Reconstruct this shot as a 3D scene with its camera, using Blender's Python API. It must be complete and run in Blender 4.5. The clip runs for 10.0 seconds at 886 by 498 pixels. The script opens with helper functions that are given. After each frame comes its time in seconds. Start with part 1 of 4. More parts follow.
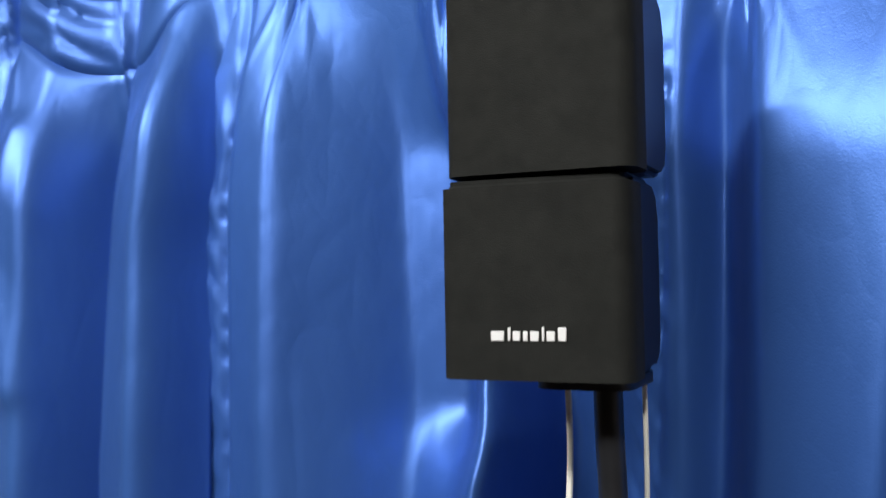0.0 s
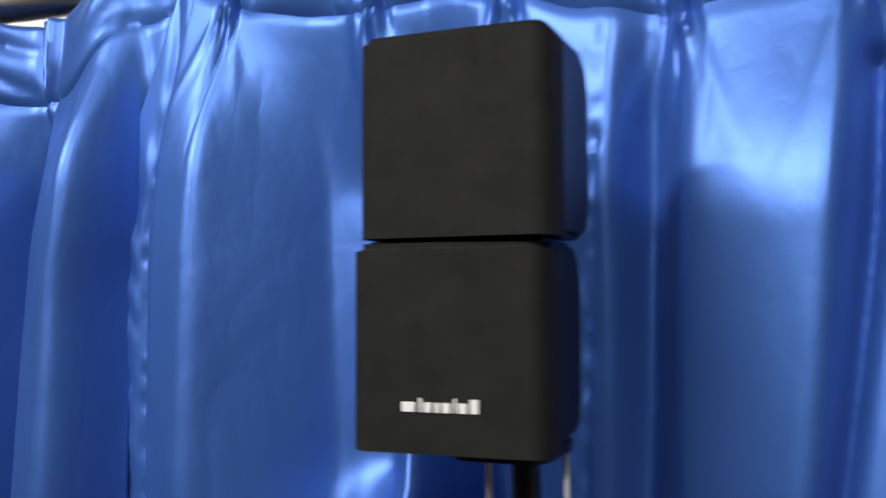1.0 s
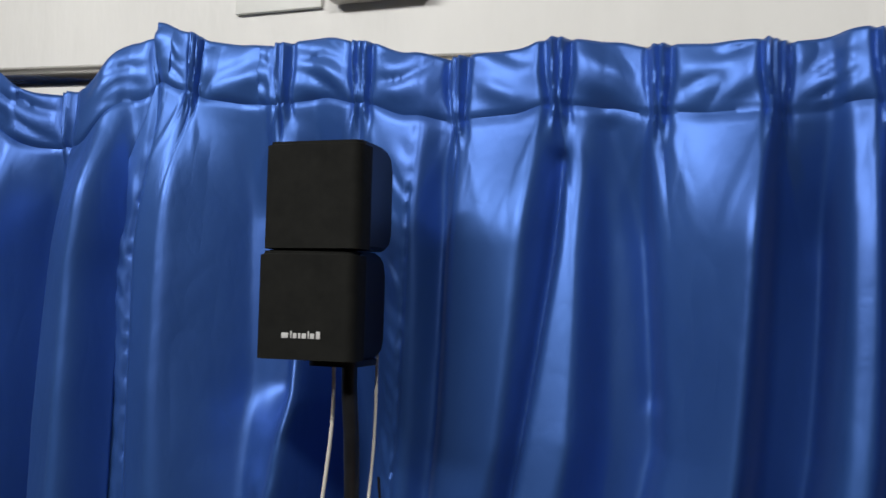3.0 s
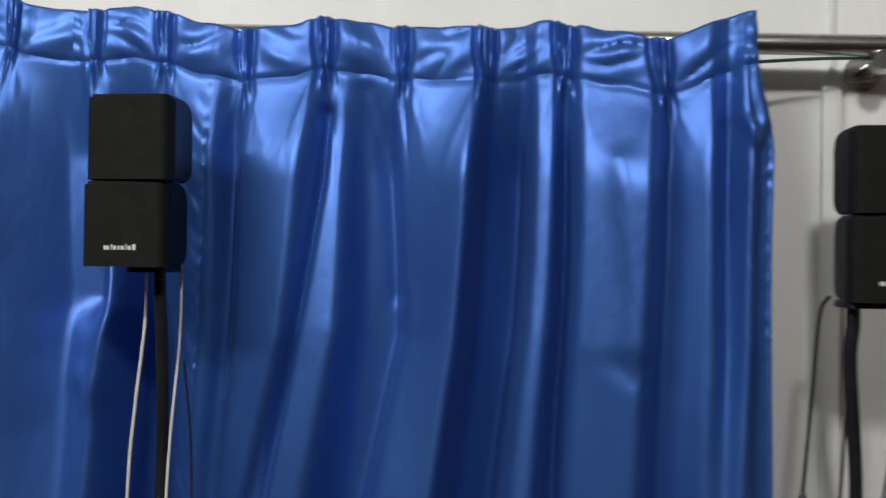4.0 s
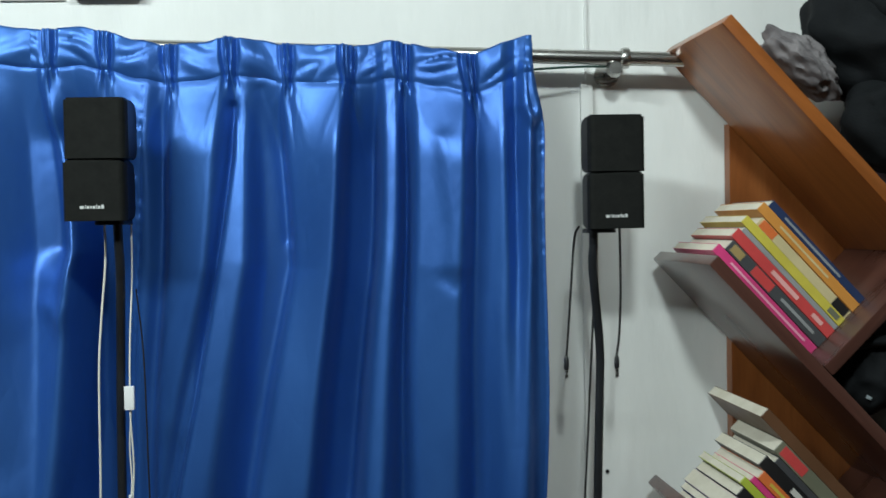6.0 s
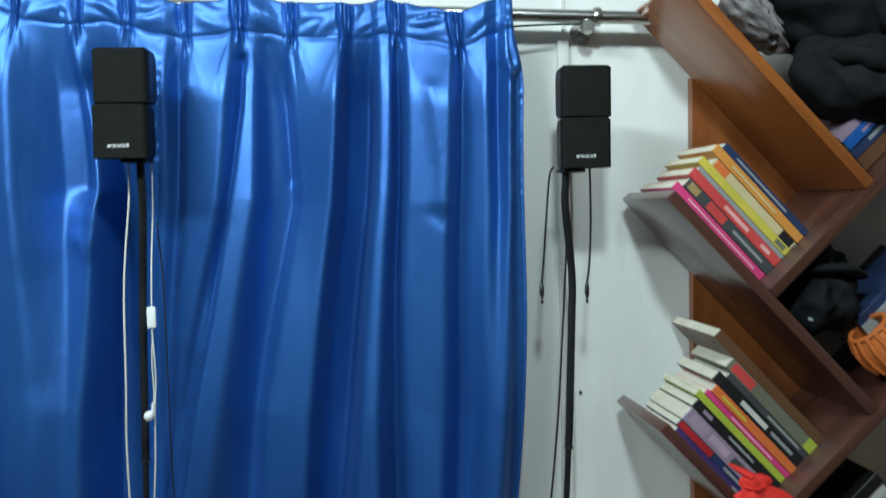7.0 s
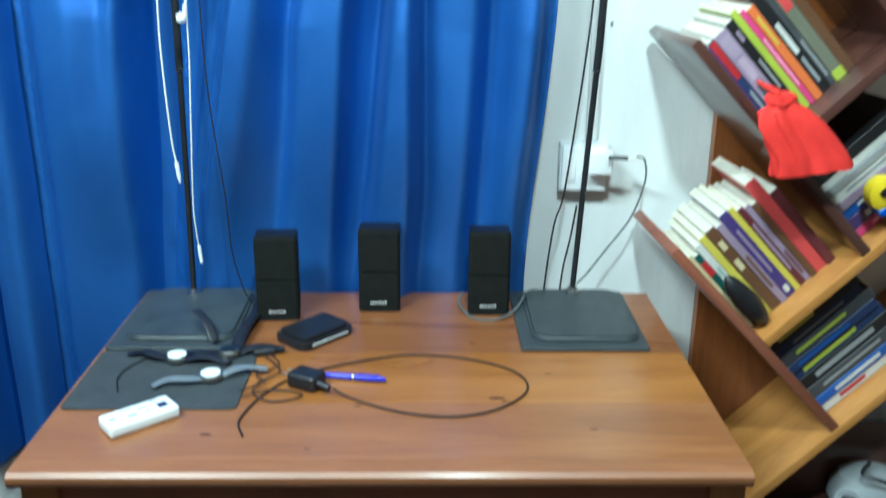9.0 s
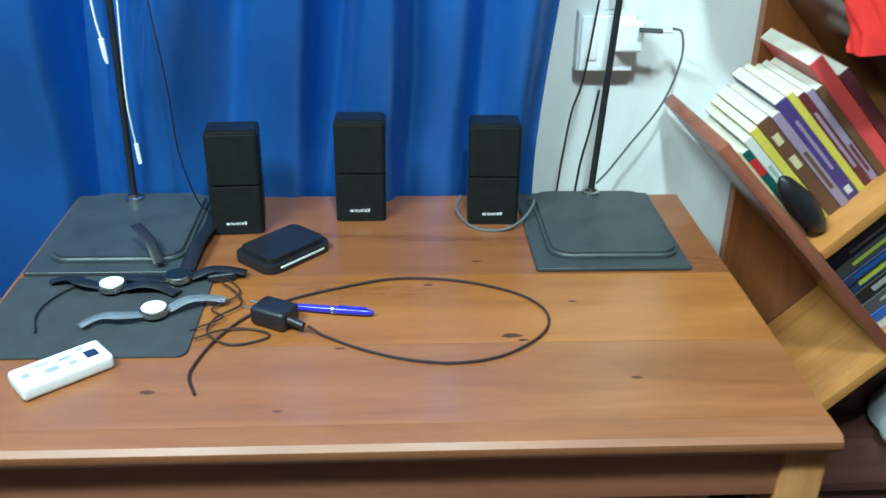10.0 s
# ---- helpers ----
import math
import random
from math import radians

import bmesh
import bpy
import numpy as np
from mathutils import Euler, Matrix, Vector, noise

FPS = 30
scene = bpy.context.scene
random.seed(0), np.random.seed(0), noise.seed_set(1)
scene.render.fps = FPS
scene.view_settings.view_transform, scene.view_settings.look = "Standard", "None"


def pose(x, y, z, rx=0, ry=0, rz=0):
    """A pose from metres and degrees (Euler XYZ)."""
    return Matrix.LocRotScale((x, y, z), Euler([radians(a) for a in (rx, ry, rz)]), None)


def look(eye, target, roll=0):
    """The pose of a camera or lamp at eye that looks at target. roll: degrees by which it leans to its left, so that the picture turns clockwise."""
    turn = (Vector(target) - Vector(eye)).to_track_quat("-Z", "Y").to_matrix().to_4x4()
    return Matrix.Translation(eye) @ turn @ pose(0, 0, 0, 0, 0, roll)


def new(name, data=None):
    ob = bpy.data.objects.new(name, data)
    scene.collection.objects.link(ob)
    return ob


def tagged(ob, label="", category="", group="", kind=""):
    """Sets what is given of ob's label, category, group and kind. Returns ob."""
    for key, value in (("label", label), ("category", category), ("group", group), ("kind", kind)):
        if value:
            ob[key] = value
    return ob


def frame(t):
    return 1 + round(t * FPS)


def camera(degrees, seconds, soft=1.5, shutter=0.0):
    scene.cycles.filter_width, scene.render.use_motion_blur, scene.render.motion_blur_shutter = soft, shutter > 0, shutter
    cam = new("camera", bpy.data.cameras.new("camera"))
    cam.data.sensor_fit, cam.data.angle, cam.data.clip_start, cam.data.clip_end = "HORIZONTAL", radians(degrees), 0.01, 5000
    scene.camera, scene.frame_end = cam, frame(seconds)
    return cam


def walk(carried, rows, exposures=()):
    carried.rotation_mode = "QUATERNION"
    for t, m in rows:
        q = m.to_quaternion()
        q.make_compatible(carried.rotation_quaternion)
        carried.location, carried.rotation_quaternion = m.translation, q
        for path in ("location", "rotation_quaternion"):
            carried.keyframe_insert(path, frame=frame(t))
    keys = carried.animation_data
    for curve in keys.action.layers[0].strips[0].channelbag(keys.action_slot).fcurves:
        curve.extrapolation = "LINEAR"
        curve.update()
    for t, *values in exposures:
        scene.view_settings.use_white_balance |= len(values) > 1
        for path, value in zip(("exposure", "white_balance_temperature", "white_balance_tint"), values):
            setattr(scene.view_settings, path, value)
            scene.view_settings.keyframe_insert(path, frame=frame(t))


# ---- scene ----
cam = camera(51.5, 10.0, shutter=0.45)
PATH = [
    (0, (0.371, -0.701, 1.884), (-0.492, 1.102, 1.955), -1.0),
    (0.5, (0.315, -0.654, 1.905), (-0.397, 1.214, 1.97), -1.2),
    (1, (0.385, -0.677, 1.908), (-0.397, 1.161, 2.012), -0.3),
    (1.5, (0.517, -0.737, 1.904), (-0.353, 1.061, 2.007), 0.1),
    (2, (0.527, -0.826, 1.901), (-0.35, 0.968, 1.996), -0.4),
    (2.2, (0.537, -0.862, 1.898), (-0.276, 0.982, 2.001), 0.2),
    (3.3, (0.625, -1.1, 1.886), (0.07, 0.82, 2.0), 1.0),
    (3.5, (0.641, -1.156, 1.881), (0.199, 0.792, 1.97), 0.6),
    (4, (0.707, -1.278, 1.847), (0.466, 0.707, 1.873), 0.7),
    (4.5, (0.699, -1.418, 1.863), (0.693, 0.582, 1.882), 0.5),
    (5, (0.649, -1.552, 1.845), (0.773, 0.444, 1.833), 0.1),
    (5.2, (0.637, -1.61, 1.85), (0.755, 0.385, 1.805), -0.1),
    (6.3, (0.757, -1.822, 1.795), (0.816, 0.177, 1.743), -1.5),
    (6.5, (0.771, -1.855, 1.782), (0.811, 0.143, 1.708), -1.5),
    (7, (0.73, -1.963, 1.736), (0.81, 0.034, 1.647), -1.0),
    (7.5, (0.723, -2.102, 1.609), (0.778, -0.109, 1.447), -0.1),
    (8, (0.695, -2.125, 1.597), (0.755, -0.143, 1.334), 0.0),
    (8.5, (0.708, -2.107, 1.526), (0.76, -0.132, 1.216), -0.4),
    (9, (0.708, -2.016, 1.511), (0.741, -0.124, 0.862), 0.5),
    (9.5, (0.714, -1.868, 1.464), (0.759, -0.034, 0.666), 0.8),
    (10, (0.669, -1.683, 1.435), (0.768, 0.101, 0.537), 0.9),
]
EXPO = [(0.0, 0.25, 6500, 9), (1.0, 0.1, 6650, 11), (2.0, -0.45, 6650, 11), (3.5, -0.65, 6500, 9), (4.5, -0.42, 6400, 7), (5.2, -0.33, 6050, 0), (6.4, -0.22, 5800, -7), (7.3, 0.25, 5400, -12), (8.0, 0.93, 5250, -17), (8.5, 1.07, 5150, -18), (9.0, 1.2, 5050, -18), (10.0, 1.28, 5050, -18)]
walk(cam, [(t, look(eye, target, roll)) for t, eye, target, roll in PATH], EXPO)

# ---- light: a ceiling tube lamp and a bulb behind the viewer, in a closed room with darkened unseen sides ----
world = bpy.data.worlds.new("room_air")
world.use_nodes = True
world.node_tree.nodes["Background"].inputs[0].default_value = (0.8, 0.9, 1.0, 1)
world.node_tree.nodes["Background"].inputs[1].default_value = 0.03
scene.world = world


def area(name, place, target, sx, sy, watts, colour):
    lamp = bpy.data.lights.new(name, "AREA")
    lamp.shape, lamp.size, lamp.size_y, lamp.energy, lamp.color = "RECTANGLE", sx, sy, watts, colour
    ob = new(name, lamp)
    ob.matrix_world = look(place, target)
    return ob


TUBE_AT = (-0.5, -1.75, 3.0)
BULB_AT = (0.85, -1.8, 3.05)
area("tube_light", (TUBE_AT[0], TUBE_AT[1], TUBE_AT[2] - 0.06), (0.5, 0.0, 1.2), 1.15, 0.05, 46, (1.0, 0.985, 0.96))
area("bulb_light", (BULB_AT[0], BULB_AT[1], BULB_AT[2] - 0.16), (0.85, 0.0, 1.2), 0.14, 0.14, 25, (1.0, 0.985, 0.96))


# ---- materials ----
def mat(name, colour=(0.5, 0.5, 0.5), rough=0.5, metal=0.0, spec=0.5):
    m = bpy.data.materials.new(name)
    m.use_nodes = True
    b = m.node_tree.nodes["Principled BSDF"]
    b.inputs["Base Color"].default_value = (*colour, 1)
    b.inputs["Roughness"].default_value = rough
    b.inputs["Metallic"].default_value = metal
    b.inputs["Specular IOR Level"].default_value = spec
    return m


def node(m, kind, **values):
    n = m.node_tree.nodes.new(kind)
    for k, v in values.items():
        n.inputs[k].default_value = v
    return n


def wire(m, a, out, b, inp):
    m.node_tree.links.new(a.outputs[out], b.inputs[inp])


def bsdf(m):
    return m.node_tree.nodes["Principled BSDF"]


def ramp(m, stops):
    r = m.node_tree.nodes.new("ShaderNodeValToRGB")
    e = r.color_ramp.elements
    while len(e) < len(stops):
        e.new(0.5)
    for el, (p, c) in zip(e, stops):
        el.position, el.color = p, (*c, 1)
    return r


def mottled(m, dark, light, scale, rough=None, bump=0.0, bump_scale=None, stretch=(1, 1, 1), detail=6.0, relief=0.002):
    """Two-scale noise on colour, with roughness and relief to match."""
    tc = node(m, "ShaderNodeTexCoord")
    mp = node(m, "ShaderNodeMapping", Scale=stretch)
    wire(m, tc, "Object", mp, "Vector")
    n = node(m, "ShaderNodeTexNoise", Scale=scale, Detail=detail, Roughness=0.6)
    wire(m, mp, "Vector", n, "Vector")
    r = ramp(m, [(0.3, dark), (0.7, light)])
    wire(m, n, "Fac", r, "Fac")
    wire(m, r, "Color", bsdf(m), "Base Color")
    if rough:
        n2 = node(m, "ShaderNodeTexNoise", Scale=scale * 2.3, Detail=4.0)
        wire(m, mp, "Vector", n2, "Vector")
        mr = node(m, "ShaderNodeMapRange", **{"To Min": rough[0], "To Max": rough[1]})
        wire(m, n2, "Fac", mr, "Value")
        wire(m, mr, "Result", bsdf(m), "Roughness")
    if bump:
        n3 = node(m, "ShaderNodeTexNoise", Scale=bump_scale or scale * 8, Detail=5.0)
        wire(m, mp, "Vector", n3, "Vector")
        bp = node(m, "ShaderNodeBump", Strength=bump, Distance=relief)
        wire(m, n3, "Fac", bp, "Height")
        wire(m, bp, "Normal", bsdf(m), "Normal")
    return m


def wood(name, dark, mid, light, axis="X", rough=(0.25, 0.42), grain=1.0, coat=0.3, knots=True):
    """Varnished board: long grain along one axis, growth bands, a few knots, fine pores."""
    m = mat(name, mid)
    tc = node(m, "ShaderNodeTexCoord")
    info = node(m, "ShaderNodeObjectInfo")
    shift = m.node_tree.nodes.new("ShaderNodeVectorMath")
    shift.operation = "MULTIPLY_ADD"
    shift.inputs[1].default_value = (7.3, 5.1, 3.7)
    wire(m, info, "Random", shift, 0)
    wire(m, tc, "Object", shift, 2)
    scale = {"X": (1.2, 9, 9), "Y": (9, 1.2, 9), "Z": (9, 9, 1.2)}[axis]
    mp = node(m, "ShaderNodeMapping", Scale=[c * grain for c in scale])
    wire(m, shift, "Vector", mp, "Vector")
    n = node(m, "ShaderNodeTexNoise", Scale=1.6, Detail=8.0, Roughness=0.62, Distortion=1.2)
    wire(m, mp, "Vector", n, "Vector")
    r = ramp(m, [(0.22, dark), (0.5, mid), (0.78, light)])
    wire(m, n, "Fac", r, "Fac")
    fine = node(m, "ShaderNodeTexNoise", Scale=14.0, Detail=4.0, Roughness=0.7)
    wire(m, mp, "Vector", fine, "Vector")
    fr = ramp(m, [(0.35, (0.84, 0.84, 0.84)), (0.6, (1, 1, 1))])
    wire(m, fine, "Fac", fr, "Fac")
    mix = node(m, "ShaderNodeMixRGB", Fac=0.6)
    mix.blend_type = "MULTIPLY"
    wire(m, r, "Color", mix, 1)
    wire(m, fr, "Color", mix, 2)
    last = mix
    if knots:
        kp = node(m, "ShaderNodeMapping", Scale=[c ** 0.5 * 2.2 for c in scale])
        wire(m, shift, "Vector", kp, "Vector")
        vo = node(m, "ShaderNodeTexVoronoi", Scale=1.0)
        wire(m, kp, "Vector", vo, "Vector")
        kr = ramp(m, [(0.05, (0.25, 0.2, 0.18)), (0.13, (1, 1, 1))])
        wire(m, vo, "Distance", kr, "Fac")
        mk = node(m, "ShaderNodeMixRGB", Fac=0.85)
        mk.blend_type = "MULTIPLY"
        wire(m, mix, "Color", mk, 1)
        wire(m, kr, "Color", mk, 2)
        last = mk
    wire(m, last, "Color", bsdf(m), "Base Color")
    mr = node(m, "ShaderNodeMapRange", **{"To Min": rough[0], "To Max": rough[1]})
    wire(m, n, "Fac", mr, "Value")
    wire(m, mr, "Result", bsdf(m), "Roughness")
    bp = node(m, "ShaderNodeBump", Strength=0.12, Distance=0.001)
    wire(m, fine, "Fac", bp, "Height")
    wire(m, bp, "Normal", bsdf(m), "Normal")
    bsdf(m).inputs["Coat Weight"].default_value = coat
    bsdf(m).inputs["Coat Roughness"].default_value = 0.2
    return m


def satin(name, deep, bright):
    m = mat(name, deep, 0.4, 0.5, 0.5)
    b = bsdf(m)
    tc = node(m, "ShaderNodeTexCoord")
    mp = node(m, "ShaderNodeMapping", Scale=(1.0, 1.0, 0.45))
    wire(m, tc, "Object", mp, "Vector")
    n = node(m, "ShaderNodeTexNoise", Scale=5.0, Detail=5.0, Roughness=0.55)
    wire(m, mp, "Vector", n, "Vector")
    r = ramp(m, [(0.3, deep), (0.72, bright)])
    wire(m, n, "Fac", r, "Fac")
    wire(m, r, "Color", b, "Base Color")
    rn = node(m, "ShaderNodeMapRange", **{"To Min": 0.35, "To Max": 0.46})
    wire(m, n, "Fac", rn, "Value")
    wire(m, rn, "Result", b, "Roughness")
    last = None
    for scale, turn, power, long in ((5.0, 0.3, 0.16, 0.4), (10.0, -0.5, 0.2, 0.45), (20.0, 0.6, 0.12, 0.35), (36.0, -0.7, 0.05, 0.5), (64.0, 0.8, 0.035, 0.6)):
        mp2 = node(m, "ShaderNodeMapping", Scale=(1.0, 1.0, long), Rotation=(0, turn, 0))
        wire(m, tc, "Object", mp2, "Vector")
        crease = node(m, "ShaderNodeTexNoise", Scale=scale, Detail=1.0, Roughness=0.4, Distortion=0.1)
        wire(m, mp2, "Vector", crease, "Vector")
        off = node(m, "ShaderNodeMath")
        off.operation = "SUBTRACT"
        off.inputs[1].default_value = 0.5
        wire(m, crease, "Fac", off, 0)
        ab = node(m, "ShaderNodeMath")
        ab.operation = "ABSOLUTE"
        wire(m, off, "Value", ab, 0)
        cr = ramp(m, [(0.0, (0, 0, 0)), (0.05, (0.5, 0.5, 0.5)), (0.2, (1, 1, 1))])
        wire(m, ab, "Value", cr, "Fac")
        bp = node(m, "ShaderNodeBump", Strength=power, Distance=0.0022)
        wire(m, cr, "Color", bp, "Height")
        if last:
            wire(m, last, "Normal", bp, "Normal")
        last = bp
    weave = node(m, "ShaderNodeTexNoise", Scale=900.0, Detail=2.0)
    wire(m, tc, "Object", weave, "Vector")
    b2 = node(m, "ShaderNodeBump", Strength=0.2, Distance=0.0006)
    wire(m, weave, "Fac", b2, "Height")
    wire(m, last, "Normal", b2, "Normal")
    wire(m, b2, "Normal", b, "Normal")
    b.inputs["Sheen Weight"].default_value = 0.03
    b.inputs["Sheen Roughness"].default_value = 0.35
    b.inputs["Sheen Tint"].default_value = (0.5, 0.7, 1.0, 1)
    return m


SATIN = satin("blue_satin", (0.029, 0.092, 0.34), (0.05, 0.146, 0.465))
PLASTER = mottled(mat("white_plaster", rough=0.6), (0.62, 0.62, 0.605), (0.78, 0.78, 0.765), 2.6, (0.45, 0.7), 0.8, 6.5, (1, 1, 0.3), 6.0, 0.014)
# ceiling out of view: white toned down to weaken its fill from above
CEILING = mottled(mat("low_bounce_ceiling", rough=0.8), (0.42, 0.41, 0.39), (0.5, 0.49, 0.47), 3.0)
# unseen walls: colour kept dark so that they bounce little fill light
OTHERWALL = mottled(mat("low_bounce_wall", rough=0.7), (0.2, 0.185, 0.16), (0.26, 0.24, 0.21), 2.0, None, 0.2, 9.0)
FLOOR = mottled(mat("dark_floor_tile", rough=0.35), (0.05, 0.028, 0.02), (0.09, 0.05, 0.035), 4.0, (0.25, 0.45))
DARKWOOD = wood("dark_brown_board", (0.035, 0.014, 0.011), (0.075, 0.030, 0.022), (0.12, 0.052, 0.038), "X", (0.22, 0.36), 1.0, 0.55, False)
ORANGEWOOD = wood("orange_varnished_board", (0.15, 0.042, 0.009), (0.30, 0.096, 0.02), (0.42, 0.155, 0.036), "X", (0.25, 0.4), 1.0, 0.3)
PANELWOOD = wood("brown_back_board", (0.14, 0.04, 0.01), (0.23, 0.074, 0.018), (0.31, 0.11, 0.03), "Z", (0.3, 0.45), 1.0, 0.25, False)
REDWOOD = wood("reddish_board", (0.12, 0.038, 0.022), (0.21, 0.07, 0.04), (0.29, 0.11, 0.06), "X", (0.28, 0.42), 1.0, 0.3, False)
PINE = wood("yellow_pine_board", (0.28, 0.11, 0.024), (0.47, 0.21, 0.05), (0.58, 0.285, 0.08), "X", (0.28, 0.42), 1.0, 0.3)
TABLEWOOD = wood("table_board", (0.1584, 0.0581, 0.0211), (0.2464, 0.0968, 0.0370), (0.3168, 0.1364, 0.0528), "X", (0.4, 0.55), 1.0, 0.1)
KNOTWOOD = mottled(mat("dark_knot", rough=0.35), (0.03, 0.01, 0.004), (0.12, 0.04, 0.014), 160.0)
REARBOARD = wood("table_rear_board", (0.1408, 0.0493, 0.0167), (0.2068, 0.0774, 0.0264), (0.2640, 0.1056, 0.0370), "X", (0.22, 0.36), 0.7, 0.3)
YELLOWBOARD = wood("table_middle_board", (0.17, 0.06, 0.013), (0.275, 0.104, 0.022), (0.36, 0.15, 0.036), "X", (0.22, 0.36), 0.6, 0.3)
TABLEBOARD = wood("table_front_board", (0.1584, 0.0598, 0.0194), (0.2420, 0.0950, 0.0326), (0.3080, 0.1302, 0.0466), "X", (0.24, 0.38), 0.7, 0.3)
APRONWOOD = wood("table_apron", (0.23, 0.085, 0.042), (0.33, 0.13, 0.066), (0.4, 0.165, 0.086), "X", (0.35, 0.5), 1.0, 0.15, False)
LEGWOOD = wood("table_leg", (0.30, 0.12, 0.035), (0.44, 0.2, 0.065), (0.54, 0.27, 0.1), "Z", (0.3, 0.45), 1.0, 0.2)
GRILLE = mottled(mat("black_grille_cloth", rough=0.9, spec=0.2), (0.0045, 0.005, 0.0045), (0.009, 0.0095, 0.0085), 60.0, (0.75, 0.95), 0.16, 1400.0)
BLACKPLASTIC = mottled(mat("black_plastic", rough=0.4), (0.008, 0.008, 0.010), (0.014, 0.014, 0.017), 30.0, (0.32, 0.5), 0.1, 500.0)
GLOSSBLACK = mat("satin_black_side", (0.008, 0.008, 0.010), 0.38, 0.0, 0.3)
BLACKSTEEL = mottled(mat("black_painted_steel", rough=0.32), (0.010, 0.011, 0.013), (0.018, 0.019, 0.022), 40.0, (0.25, 0.42))
BASEPLATE = mottled(mat("charcoal_plate", rough=0.5), (0.028, 0.034, 0.038), (0.045, 0.052, 0.056), 18.0, (0.4, 0.55), 0.1, 300.0)
RUBBER = mottled(mat("charcoal_mat", rough=0.75), (0.024, 0.027, 0.03), (0.038, 0.042, 0.046), 25.0, (0.65, 0.85), 0.25, 700.0)
CHROME = mottled(mat("brushed_steel", rough=0.25, metal=1.0), (0.42, 0.41, 0.39), (0.56, 0.55, 0.53), 8.0, (0.2, 0.34), 0.05, 60.0, (0.4, 6, 6))
SILVER = mat("silver_print", (0.72, 0.72, 0.72), 0.35, 0.3)
WHITEPLASTIC = mottled(mat("white_plastic", rough=0.35), (0.72, 0.73, 0.74), (0.8, 0.8, 0.8), 6.0, (0.3, 0.45))
CREAMCABLE = mat("ivory_cable", (0.66, 0.64, 0.57), 0.45)
BLACKCABLE = mat("black_cable", (0.012, 0.011, 0.011), 0.45)
GREYCABLE = mat("grey_cable", (0.09, 0.1, 0.1), 0.5)
BROWNCABLE = mat("brown_black_cable", (0.03, 0.016, 0.012), 0.45)
PAGES = mottled(mat("aged_pages", rough=0.85), (0.54, 0.49, 0.39), (0.68, 0.64, 0.54), 14.0, None, 0.3, 160.0, (1, 1, 1))
REDCLOTH = mottled(mat("red_cloth", rough=0.8), (0.55, 0.015, 0.012), (0.75, 0.03, 0.022), 14.0, (0.7, 0.9), 0.4, 400.0)
BLACKCLOTH = mottled(mat("black_cloth", rough=0.9, spec=0.25), (0.004, 0.005, 0.006), (0.009, 0.010, 0.012), 12.0, (0.8, 0.95), 0.5, 260.0)
GREYCLOTH = mottled(mat("grey_cloth", rough=0.85), (0.09, 0.08, 0.085), (0.24, 0.22, 0.225), 16.0, None, 0.5, 200.0)
PINKCLOTH = mottled(mat("pink_cloth", rough=0.85), (0.55, 0.18, 0.16), (0.68, 0.26, 0.22), 16.0, None, 0.4, 200.0)
TERRACOTTA = mottled(mat("orange_plastic_weave", rough=0.4), (0.42, 0.11, 0.025), (0.56, 0.17, 0.04), 12.0, (0.3, 0.5))
YELLOW = mat("yellow_plastic", (0.75, 0.55, 0.015), 0.35)
BLUEPLASTIC = mat("blue_plastic", (0.01, 0.08, 0.42), 0.35)
PENBLUE = mat("blue_pen_plastic", (0.03, 0.025, 0.42), 0.25)
GLASSBLACK = mat("black_panel", (0.012, 0.016, 0.018), 0.15)
GREYGLOSS = mat("grey_gloss", (0.62, 0.64, 0.65), 0.3)
BUTTONGREY = mat("button_grey", (0.28, 0.31, 0.33), 0.5)
PAPERWHITE = mottled(mat("white_card", rough=0.7), (0.66, 0.7, 0.68), (0.76, 0.79, 0.77), 5.0)
RED_LED = mat("red_led", (0.8, 0.02, 0.02), 0.5)
bsdf(RED_LED).inputs["Emission Color"].default_value = (1, 0.02, 0.05, 1)
bsdf(RED_LED).inputs["Emission Strength"].default_value = 2.5
GREEN_LED = mat("green_led", (0.05, 0.6, 0.2), 0.5)
bsdf(GREEN_LED).inputs["Emission Color"].default_value = (0.05, 0.8, 0.3, 1)
bsdf(GREEN_LED).inputs["Emission Strength"].default_value = 0.4
CLEARWRAP = mat("clear_wrap", (0.5, 0.53, 0.56), 0.12)
bsdf(CLEARWRAP).inputs["Transmission Weight"].default_value = 0.75
LAMPGLOW = mat("lamp_white", (0.9, 0.9, 0.88), 0.5)
bsdf(LAMPGLOW).inputs["Emission Color"].default_value = (1, 0.98, 0.95, 1)
bsdf(LAMPGLOW).inputs["Emission Strength"].default_value = 3.0
COVERS = {}


def cover(c):
    if c not in COVERS:
        m = mat("book_cover", c, 0.38)
        light = tuple(min(1, v * 1.12 + 0.008) for v in c)
        dark = tuple(v * 0.82 for v in c)
        mottled(m, dark, light, 9.0, (0.3, 0.5), 0.08, 120.0)
        COVERS[c] = m
    return COVERS[c]


# ---- mesh helpers ----
def part(name, bm, material, parent=None, label="", m=None, smooth=True):
    me = bpy.data.meshes.new(name)
    bm.normal_update()
    bm.to_mesh(me)
    bm.free()
    me.materials.append(material)
    if smooth:
        for p in me.polygons:
            p.use_smooth = True
        me.set_sharp_from_angle(angle=radians(38))
    ob = new(name, me)
    if parent:
        ob.parent = parent
    if m is not None:
        ob.matrix_local = m
    if label:
        ob["label"] = label
    return ob


def empty(name, m=None):
    ob = new(name)
    ob.empty_display_size = 0.02
    if m is not None:
        ob.matrix_basis = m
    return ob


